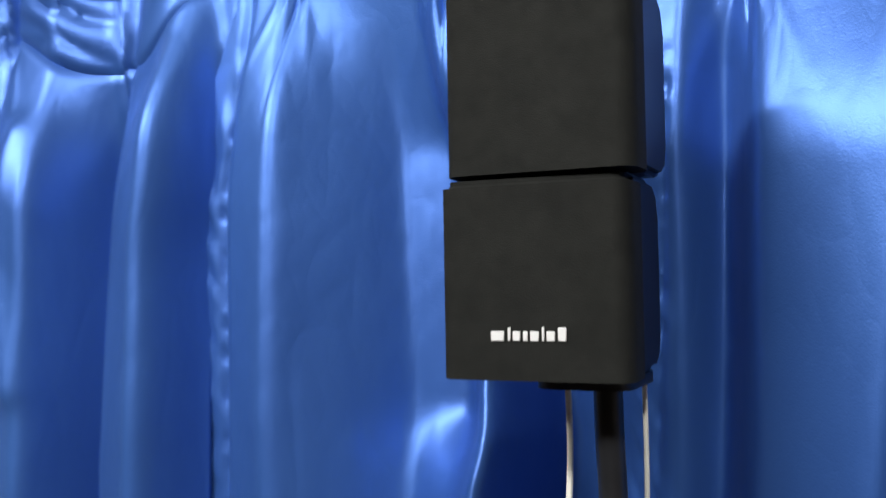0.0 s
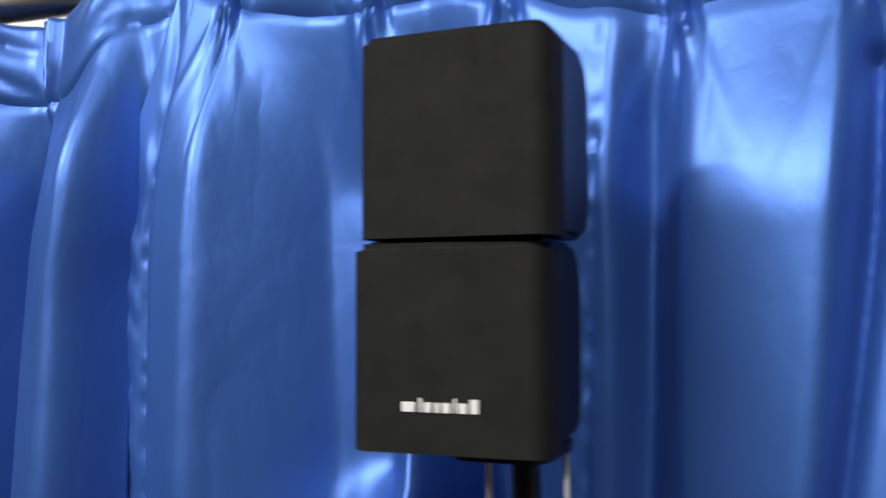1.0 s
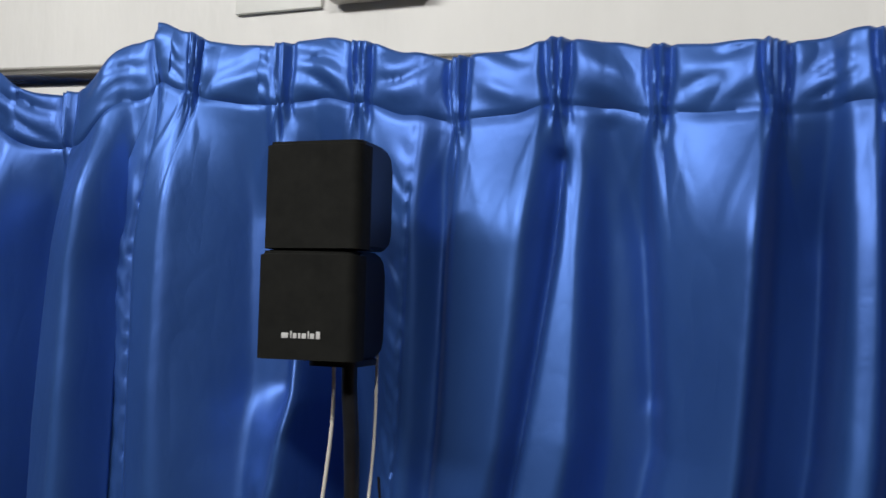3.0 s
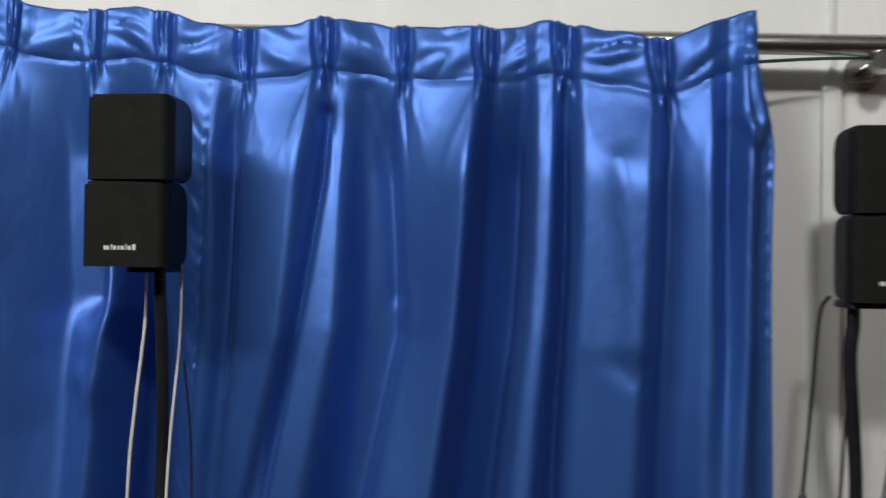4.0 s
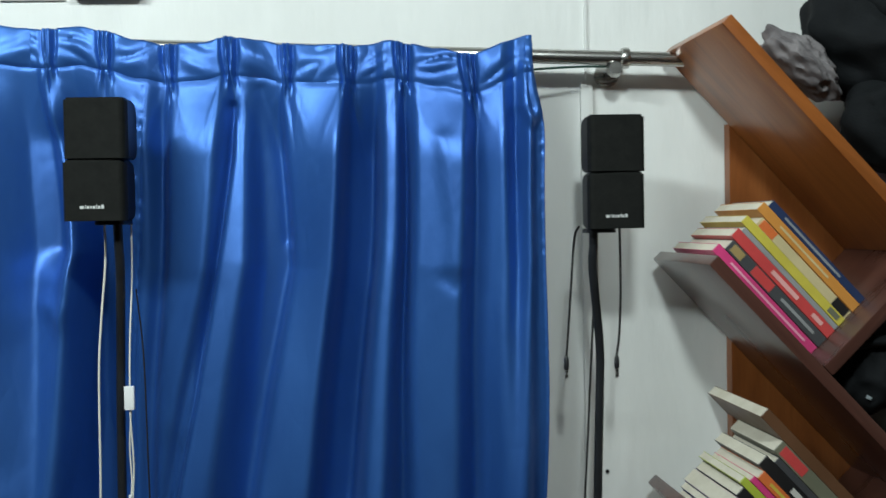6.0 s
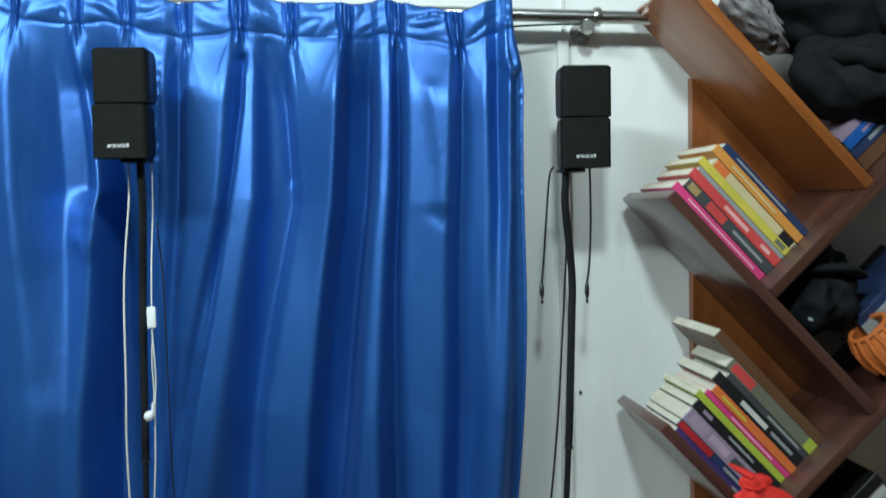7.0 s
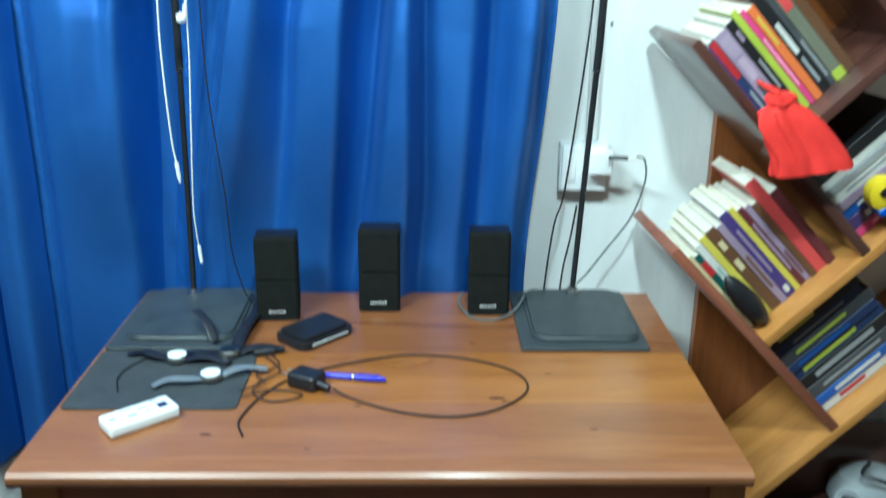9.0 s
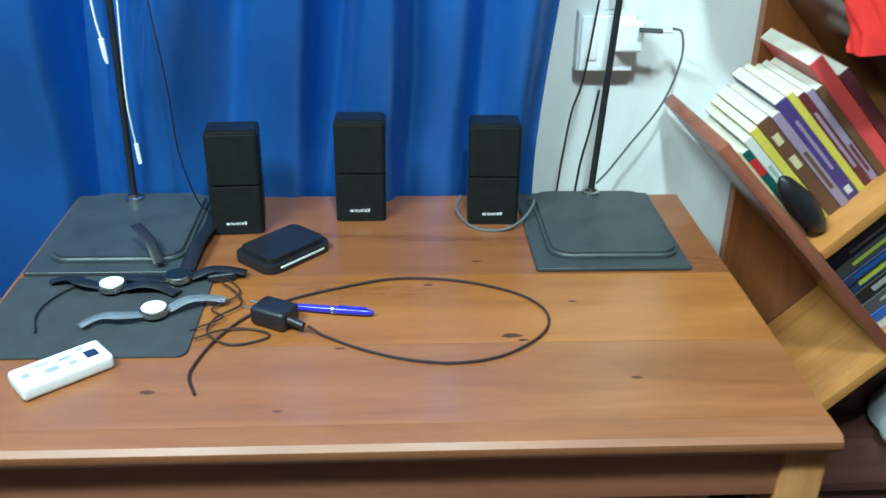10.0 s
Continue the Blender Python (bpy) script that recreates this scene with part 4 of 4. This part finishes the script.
hanging_lead([(1.017, -0.19, 1.812), (1.012, -0.172, 1.79), (1.005, -0.168, 1.7), (1.0, -0.166, 1.63), (0.996, -0.165, 1.583)], "black lead with a metal plug hanging under the loudspeaker")
hanging_lead([(1.088, -0.19, 1.812), (1.092, -0.175, 1.78), (1.093, -0.17, 1.69), (1.09, -0.168, 1.62), (1.085, -0.168, 1.583)], "black lead with a metal plug hanging under the loudspeaker")


def white_lead():
    e = empty("white_lead")
    part("cord", cable([(0.206, -0.195, 1.845), (0.207, -0.197, 1.77), (0.2, -0.205, 1.67), (0.197, -0.215, 1.58), (0.2, -0.23, 1.42), (0.197, -0.228, 1.3), (0.2, -0.225, 1.16), (0.203, -0.222, 1.1), (0.208, -0.222, 1.07)], 0.0019), CREAMCABLE, e)
    part("plug", tube([Vector((0.207, -0.222, 1.075)), Vector((0.2095, -0.222, 1.045)), Vector((0.211, -0.222, 1.035))], [0.0045, 0.0042, 0.002], 12), WHITEPLASTIC, e)
    tagged(e, "ivory cable hanging from the loudspeaker", "cable")


def earphones():
    e = empty("earphones")
    part("cord", cable([(0.248, -0.185, 1.85), (0.249, -0.19, 1.75), (0.25, -0.215, 1.64), (0.252, -0.23, 1.565), (0.253, -0.236, 1.52), (0.257, -0.236, 1.43), (0.254, -0.236, 1.37), (0.252, -0.236, 1.28), (0.246, -0.236, 1.17), (0.236, -0.232, 1.0), (0.236, -0.228, 0.94), (0.238, -0.222, 0.895)], 0.0015), CREAMCABLE, e)
    part("second_cord", cable([(0.2545, -0.234, 1.525), (0.25, -0.232, 1.46), (0.252, -0.232, 1.4), (0.249, -0.234, 1.365)], 0.0014), CREAMCABLE, e)
    part("control", box(-0.0085, 0.0085, -0.004, 0.004, -0.02, 0.02, 0.003), WHITEPLASTIC, e, "small white remote control", Matrix.Translation((0.2535, -0.238, 1.542)))
    bud = lathe([(0.002, -0.004), (0.009, -0.001), (0.0095, 0.004), (0.006, 0.009), (0.002, 0.0105)], 16, None, pose(0.2445, -0.244, 1.358, 80, 0, 25))
    tube([Vector((0.25, -0.238, 1.358)), Vector((0.251, -0.238, 1.38))], 0.003, 10, bud)
    part("earbud", bud, WHITEPLASTIC, e)
    part("jack", tube([Vector((0.238, -0.222, 0.9)), Vector((0.24, -0.22, 0.865))], 0.0038, 12), WHITEPLASTIC, e)
    tagged(e, "white wired earphones hanging from the loudspeaker", "earphones")


white_lead()
earphones()
thing("thin_black_cable", cable([(0.255, -0.19, 1.72), (0.262, -0.18, 1.6), (0.268, -0.19, 1.4), (0.275, -0.2, 1.2), (0.295, -0.205, 1.0), (0.3, -0.2, 0.88), (0.318, -0.19, 0.79), (0.333, -0.18, 0.757)], 0.0014), BLACKCABLE, "thin black cable hanging before the curtain", "cable")
thing("curtain_wire", cable([(0.93, -0.1, 2.098), (0.99, -0.085, 2.104), (1.05, -0.075, 2.108), (1.108, -0.066, 2.109)], 0.0022), mat("dark_green_wire", (0.02, 0.05, 0.04), 0.4), "thin dark green curtain wire strung under the rod", "wire")
tagged(part("wall_nail", lathe([(0.001, 0), (0.0035, 0.002), (0.0035, 0.004)], 10, None, pose(1.101, -0.0005, 1.332, 90)), BLACKPLASTIC), "small dark nail in the white wall", "nail")

# ---- things on the table ----
T = 0.7508
thing("desk_mat", rounded_slab(0.297, 0.228, 0.003, 0.014, 0.001), RUBBER, "charcoal rubber mat lying on the table", "mat", pose(0.2375, -0.524, T))


def remote_control():
    e = empty("remote_control", pose(0.238, -0.678, T, 0, 0, 40))
    part("case", box(-0.059, 0.059, -0.026, 0.026, 0, 0.021, 0.006, 3), WHITEPLASTIC, e)
    part("screen", box(0.03, 0.046, -0.013, 0.004, 0.0208, 0.0215), NAVYGLASS, e, "small dark display")
    for x, y, sx, sy in ((0.008, 0.006, 0.018, 0.006), (0.012, -0.01, 0.011, 0.007), (-0.014, -0.008, 0.018, 0.01), (-0.02, 0.011, 0.02, 0.004), (0.03, 0.014, 0.012, 0.004)):
        part("button", rounded_slab(sx, sy, 0.001, sy * 0.45, 0.0003), BUTTONGREY, e, "", pose(x, y, 0.0208))
    part("mark", box(-0.05, -0.04, -0.006, 0.004, 0.0208, 0.0212), BUTTONGREY, e)
    tagged(e, "white remote control with grey buttons on the table", "remote control")


NAVYGLASS = mat("navy_display", (0.02, 0.03, 0.07), 0.2)
remote_control()


def phone_pouch():
    e = empty("black_case", pose(0.483, -0.335, T, 0, 0, 47))
    part("body", rounded_slab(0.136, 0.096, 0.023, 0.022, 0.009), BLACKPLASTIC, e)
    part("zip", box(-0.046, 0.046, -0.0492, -0.047, 0.007, 0.0105, 0.0005, 1), GREYGLOSS, e, "pale grey zip")
    tagged(e, "black zipped hard case lying on the table", "case")


phone_pouch()


def power_adapter():
    e = empty("power_adapter", pose(0.497, -0.552, T, 0, 0, -28))
    part("body", box(-0.032, 0.026, -0.022, 0.022, 0, 0.029, 0.009, 4), BLACKPLASTIC, e)
    part("neck", tube([Vector((0.026, -0.008, 0.016)), Vector((0.05, -0.008, 0.012))], 0.006, 12), BLACKPLASTIC, e)
    for y in (-0.009, 0.009):
        part("pin", tube([Vector((-0.032, y, 0.018)), Vector((-0.05, y, 0.018))], 0.002, 10), CHROME, e)
    tagged(e, "black power adapter lying on the table", "power adapter")


power_adapter()
C = T + 0.0024
thing("adapter_cable", cable([(0.543, -0.58, T + 0.011), (0.57, -0.595, C), (0.62, -0.628, C), (0.68, -0.654, C), (0.746, -0.664, C), (0.81, -0.648, C), (0.865, -0.603, C), (0.886, -0.556, C), (0.875, -0.51, C), (0.835, -0.47, C), (0.76, -0.437, C), (0.67, -0.428, C), (0.59, -0.452, C), (0.51, -0.49, C), (0.455, -0.535, C), (0.418, -0.6, C), (0.401, -0.66, C), (0.4, -0.69, C), (0.414, -0.726, C)], 0.002), BROWNCABLE, "thin dark cable coiled in a wide loop on the table", "cable")
thing("thin_cable", cable([(0.40, -0.44, T + 0.006), (0.425, -0.47, C + 0.003), (0.44, -0.51, C + 0.004), (0.41, -0.545, C + 0.003), (0.405, -0.585, C + 0.002), (0.44, -0.612, C), (0.482, -0.6, C), (0.489, -0.585, C), (0.46, -0.572, C), (0.425, -0.578, C + 0.003), (0.39, -0.6, C + 0.003)], 0.0016), BROWNCABLE, "thin brown cable tangled on the table", "cable")
thing("thin_cable", cable([(0.385, -0.41, T + 0.006), (0.42, -0.44, C), (0.432, -0.48, C + 0.003), (0.4, -0.52, C + 0.003), (0.42, -0.548, C + 0.005), (0.38, -0.58, C + 0.004)], 0.0014), BROWNCABLE, "thin brown cable tangled on the table", "cable")
thing("thin_cable", cable([(0.2, -0.43, T + 0.006), (0.165, -0.48, T + 0.006), (0.155, -0.53, T + 0.006), (0.17, -0.58, T + 0.006)], 0.0014), BLACKCABLE, "thin black cable lying on the mat", "cable")


def pen():
    e = empty("pen", pose(0.569, -0.527, T + 0.006, 0, 90, -10))
    part("barrel", lathe([(0.002, -0.066), (0.005, -0.055), (0.0058, -0.01), (0.0058, 0.04), (0.0045, 0.062), (0.002, 0.066)], 14), PENBLUE, e)
    part("clip", box(-0.0078, -0.0062, -0.0016, 0.0016, 0.015, 0.056, 0.0004, 1), PENBLUE, e)
    part("ring", lathe([(0.0061, 0.004), (0.0061, 0.008)], 14), CHROME, e)
    tagged(e, "blue plastic ballpoint pen beside the adapter", "pen")


pen()


def wristwatch(m, dial, wrapped, label):
    e = empty("wristwatch", m)
    cs = part("case", lathe([(0.014, 0.003), (0.016, 0.005), (0.016, 0.010), (0.0145, 0.012)], 24), CHROME, e)
    part("dial", lathe([(0.0135, 0.0118), (0.0135, 0.0124)], 24), dial, cs, "round dial")
    for sx in (-1, 1):
        pts = smooth_path([(sx * 0.015, 0, 0.006), (sx * 0.035, 0.004 * sx, 0.011), (sx * 0.055, 0.008, 0.008), (sx * 0.078, 0.002, 0.004)], 6)
        part("strap", tube(pts, 0.0085, 10, None, 0.22), CLEARWRAP if wrapped else BLACKPLASTIC, e)
    for o in e.children:
        o.matrix_basis = Matrix.Scale(1.3, 4) @ o.matrix_basis
    tagged(e, label, "wristwatch", "wristwatches on the mat")


wristwatch(pose(0.243, -0.46, T + 0.003, 0, 0, -12), PAPERWHITE, False, "wristwatch with a white dial and black strap on the mat")
wristwatch(pose(0.322, -0.535, T + 0.003, 0, 0, 20), PAPERWHITE, True, "wristwatch in clear wrapping lying on the mat")
wristwatch(pose(0.335, -0.435, T + 0.003, 0, 0, 10), GLASSBLACK, False, "wristwatch with a black dial and strap on the mat")
thing("key_fob", box(-0.022, 0.022, -0.012, 0.012, 0, 0.014, 0.005, 3), BLACKPLASTIC, "small black plastic fob on the table", "key fob", pose(0.397, -0.42, T, 0, 0, 15))
thing("black_strap", tube(smooth_path([(0.3, -0.40, T + 0.018), (0.282, -0.37, T + 0.04), (0.262, -0.345, T + 0.05), (0.25, -0.33, T + 0.052)], 8), 0.009, 12, None, 0.2), BLACKPLASTIC, "black rubber strap curling up from the mat", "strap")
thing("black_strap", tube(smooth_path([(0.343, -0.415, T + 0.012), (0.347, -0.34, T + 0.022), (0.352, -0.25, T + 0.012), (0.346, -0.18, T + 0.006), (0.342, -0.13, T + 0.004)], 8), [0.012] * 33, 12, None, 0.25), BLACKPLASTIC, "black leather strap curled beside the stand plate", "strap")
thing("cable_stub", cable([(0.785, -0.15, T + 0.02), (0.775, -0.19, T + 0.012), (0.8, -0.245, C), (0.85, -0.258, C), (0.89, -0.235, T + 0.014), (0.912, -0.2, T + 0.03), (0.905, -0.165, T + 0.02)], 0.0026), GREYCABLE, "grey cable bent round the foot of a loudspeaker", "cable")


# ---- under the table ----
def media_box():
    e = empty("media_box", pose(0.66, -0.6, 0.4))
    part("case", box(-0.175, 0.175, -0.1, 0.2, 0, 0.222, 0.004), BLACKPLASTIC, e)
    fp = part("front_panel", box(-0.17, 0.17, -0.104, -0.1, 0.008, 0.216, 0.001), GLASSBLACK, e, "glossy black front")
    for k in range(4):
        bm = bmesh.new()
        x = -0.038 + k * 0.0165
        for a in ((0.0, 0.011, 0.02, 0.0225), (0.0, 0.0025, 0.0, 0.0225), (0.0085, 0.011, 0.0, 0.0225), (0.0, 0.011, 0.009, 0.0115)):
            box(x + a[0], x + a[1], -0.1052, -0.1041, 0.1195 + a[2], 0.1195 + a[3], 0, 1, bm)
        part("digit", bm, RED_LED, fp, "glowing red display digit", None, False)
    part("status_light", box(0.063, 0.0665, -0.1052, -0.1041, 0.131, 0.136), GREEN_LED, fp, "small green light")
    tagged(e, "black audio box with red display under the table", "audio box")


media_box()
thing("white_box", box(0.15, 0.288, -0.757, -0.5, 0.4002, 0.638, 0.002, 2), PAPERWHITE, "white cardboard box on the shelf under the table", "box")
thing("maroon_book", box(0.86, 0.94, -0.72, -0.5, 0.4002, 0.625, 0.003, 2), cover(MAROON), "dark maroon box on the shelf under the table", "box")
thing("brown_box", box(0.36, 0.46, -0.7, -0.5, 0.4002, 0.62, 0.003, 2), cover(BRN), "brown box on the shelf under the table", "box")

# ---- things on and under the bookcase ----
def low_bench():
    e = empty("low_bench", pose(1.765, -0.2, 0))
    part("top_board", box(-0.435, 0.435, -0.15, 0.155, 0.233, 0.255, 0.003), DARKWOOD, e)
    part("front_board", box(-0.425, 0.425, -0.135, -0.115, 0.06, 0.232, 0.002), DARKWOOD, e)
    for x in (-0.42, 0.36):
        for y in (-0.112, 0.09):
            part("leg", box(x, x + 0.05, y, y + 0.05, 0, 0.232, 0.003), DARKWOOD, e)
    tagged(e, "low dark brown bench against the wall", "bench")


low_bench()


def red_pouch():
    bm = bmesh.new()
    rings = []
    sides = 72
    prof = [(0.012, 0.0), (0.022, -0.006), (0.026, -0.014), (0.02, -0.024), (0.036, -0.036), (0.047, -0.06), (0.052, -0.09), (0.057, -0.12), (0.062, -0.145), (0.06, -0.152), (0.03, -0.148)]
    for j, (r, z) in enumerate(prof):
        ring = []
        for k in range(sides):
            a = 2 * math.pi * k / sides
            f = 1 + 0.24 * noise.noise(Vector((math.cos(a) * 2.6, math.sin(a) * 2.6, z * 12))) + 0.09 * math.sin(6 * a + z * 9) * min(1, 0.3 + 0.12 * j) - 0.3 * bell(a - 4.85 - 1.5 * z, 0.22) * min(1, 0.14 * j) - 0.2 * abs(noise.noise(Vector((a * 1.5, 3.0, z * 24))))
            ring.append(bm.verts.new((r * f * math.cos(a) * 1.25 - z * 0.5 + 0.008 * math.sin(z * 40), r * f * math.sin(a) * 0.42, z + 0.012 * math.cos(a) * (j / 10))))
        rings.append(ring)
    for a, b in zip(rings, rings[1:]):
        for k in range(sides):
            bm.faces.new((a[k], b[k], b[(k + 1) % sides], a[(k + 1) % sides]))
    bm.faces.new(rings[0])
    bm.faces.new(rings[-1][::-1])
    e = empty("red_pouch", pose(1.35, -0.345, 1.245))
    part("bag", bm, REDCLOTH, e)
    part("ear", tube(smooth_path([(-0.002, 0.0, -0.004), (-0.022, 0.008, 0.006), (-0.04, 0.014, 0.016)], 6), [0.014, 0.014, 0.013, 0.013, 0.012, 0.012, 0.011, 0.01, 0.009, 0.008, 0.007, 0.006, 0.004], 12, None, 0.5), REDCLOTH, e)
    part("drawstring", cable([(-0.02, -0.004, -0.02), (0.0, -0.016, -0.023), (0.022, -0.006, -0.02)], 0.002), REDCLOTH, e)
    tagged(e, "bright red cloth drawstring pouch hanging on the bookcase", "pouch")


red_pouch()
bag = thing("black_bag", lump(0.09, 0.1, 0.1, 0.26, 1.5, 3.0, 5, 0.16), BLACKCLOTH, "crumpled black cloth bag stuffed between slanting boards", "bag", pose(1.532, -0.165, 1.562, 0, 0, 0))
part("flap", tube(smooth_path([(-0.075, -0.05, 0.03), (-0.03, -0.085, 0.045), (0.03, -0.088, 0.045), (0.075, -0.05, 0.03)], 6), 0.02, 14, None, 0.5), BLACKCLOTH, bag)
part("badge", box(-0.005, 0.005, -0.002, 0.002, -0.003, 0.003, 0.001, 1), BUTTONGREY, bag, "small pale printed badge", pose(-0.035, -0.086, -0.05, 0, 25, 0))


def tape_measure():
    e = empty("tape_measure", pose(1.607, -0.275, 1.035, 0, -42, 5))
    part("case", lathe([(0.026, -0.018), (0.034, -0.014), (0.036, 0.0), (0.034, 0.014), (0.026, 0.018)], 28, None, pose(0, 0, 0, 90)), YELLOW, e)
    part("bumper", box(-0.034, 0.034, -0.019, 0.019, -0.036, -0.018, 0.006, 3), BLUEPLASTIC, e, "blue lower edge")
    part("lock_button", box(-0.012, 0.012, -0.024, -0.017, 0.002, 0.016, 0.003), BLACKPLASTIC, e, "black thumb lock")
    tagged(e, "yellow and blue tape measure resting before the books", "tape measure")


tape_measure()


def woven_basket():
    e = empty("woven_basket", pose(1.64, -0.245, 1.46, 0, -42, 0))
    bm = lathe([(0.02, -0.045), (0.042, -0.038), (0.05, -0.01), (0.048, 0.02), (0.038, 0.042), (0.034, 0.042), (0.043, 0.018), (0.045, -0.01), (0.038, -0.034), (0.018, -0.04)], 26)
    part("body", bm, TERRACOTTA, e)
    for k in range(14):
        a = 2 * math.pi * k / 14
        part("rib", tube([Vector((math.cos(a) * r, math.sin(a) * r, z)) for r, z in ((0.044, -0.036), (0.052, -0.01), (0.05, 0.02), (0.04, 0.042))], 0.0045, 8), TERRACOTTA, e)
    part("rim", tube([Vector((math.cos(a) * 0.038, math.sin(a) * 0.038, 0.043)) for a in [2 * math.pi * k / 24 for k in range(25)]], 0.005, 8), TERRACOTTA, e)
    tagged(e, "small orange ribbed basket among the books", "basket")


woven_basket()
thing("glasses_case", lump(0.024, 0.022, 0.072, 0.06, 1.2, 7.0, 4), BLACKPLASTIC, "black oval case resting against the books", "case", CASE @ slot(tuple(corner("C") + V * 0.075 + U * 0.03 + Vector((0, -0.25, 0))), V, U))
jacket = thing("black_jacket", lump(0.18, 0.13, 0.105, 0.2, 1.3, 11.0, 5, 0.12), BLACKCLOTH, "crumpled black jacket piled on the top boards", "jacket", pose(1.585, -0.17, 2.105, 0, 25, 0))
part("sleeve", tube(smooth_path([(-0.12, -0.05, 0.05), (-0.05, -0.11, 0.03), (0.05, -0.125, -0.01), (0.13, -0.1, -0.04)], 6), [0.03 + 0.006 * math.sin(1.7 * k) for k in range(19)], 16, None, 0.75), BLACKCLOTH, jacket)
garment = thing("black_jacket", lump(0.13, 0.12, 0.095, 0.2, 1.3, 17.0, 5, 0.12), BLACKCLOTH, "rolled black garment piled on the top boards", "jacket", pose(1.61, -0.19, 1.98, 0, 20, 0))
part("sleeve", tube(smooth_path([(-0.1, -0.04, 0.0), (-0.04, -0.105, 0.01), (0.05, -0.11, 0.0), (0.1, -0.07, -0.02)], 6), [0.026 + 0.005 * math.sin(1.9 * k) for k in range(19)], 16, None, 0.75), BLACKCLOTH, garment)
thing("grey_scarf", lump(0.085, 0.07, 0.032, 0.22, 1.8, 23.0, 5, 0.2), GREYCLOTH, "crumpled grey scarf tucked behind the jacket", "scarf", pose(1.405, -0.2, 2.085, 0, 46, 0))
thing("pink_cloth", lump(0.08, 0.09, 0.06, 0.2, 1.4, 29.0, 4, 0.12), PINKCLOTH, "folded pink cloth on the pile of clothes", "cloth", pose(1.775, -0.14, 2.1))


APPLIANCEGREY = mottled(mat("appliance_grey", rough=0.3), (0.24, 0.25, 0.26), (0.34, 0.35, 0.36), 12.0, (0.25, 0.4))
thing("dark_crate", box(1.48, 2.0, -0.14, -0.05, 0.2556, 0.4, 0.006, 2), DARKWOOD, "dark brown crate on the bench under the bookcase", "crate")


def small_appliance():
    e = empty("small_appliance", pose(1.735, -0.19, 0.2552))
    part("body", lathe([(0.07, 0.0), (0.09, 0.02), (0.088, 0.05), (0.07, 0.08), (0.03, 0.095)], 32), APPLIANCEGREY, e)
    part("dial_ring", lathe([(0.022, 0.0), (0.032, 0.004), (0.034, 0.012), (0.028, 0.016), (0.02, 0.012)], 28, None, pose(-0.075, -0.07, 0.055, 70, 0, -40)), APPLIANCEGREY, e)
    part("dial", lathe([(0.018, 0.0), (0.018, 0.02), (0.012, 0.022)], 24, None, pose(-0.075, -0.07, 0.055, 70, 0, -40)), BLACKPLASTIC, e, "black round knob")
    part("flex", cable([(-0.02, -0.09, 0.05), (0.02, -0.1, 0.075), (0.0, -0.09, 0.11), (-0.05, -0.06, 0.12), (-0.02, -0.02, 0.125)], 0.005), BLACKCABLE, e)
    tagged(e, "pale grey rounded appliance with a black knob on the bench", "appliance")


small_appliance()


# ---- fittings high on the wall ----
thing("wall_box", box(0.1, 0.228, -0.03, -0.0005, 2.258, 2.33, 0.004, 2), mottled(mat("beige_plastic", rough=0.5), (0.5, 0.48, 0.44), (0.6, 0.58, 0.54), 9.0), "plain beige box fixed high on the wall", "wall box")
thing("wall_plate", box(-0.04, 0.083, -0.008, -0.0005, 2.256, 2.36, 0.002, 2), mottled(mat("pale_grey_plastic", rough=0.5), (0.66, 0.67, 0.65), (0.74, 0.75, 0.73), 9.0), "pale grey plate fixed high on the wall", "wall plate")
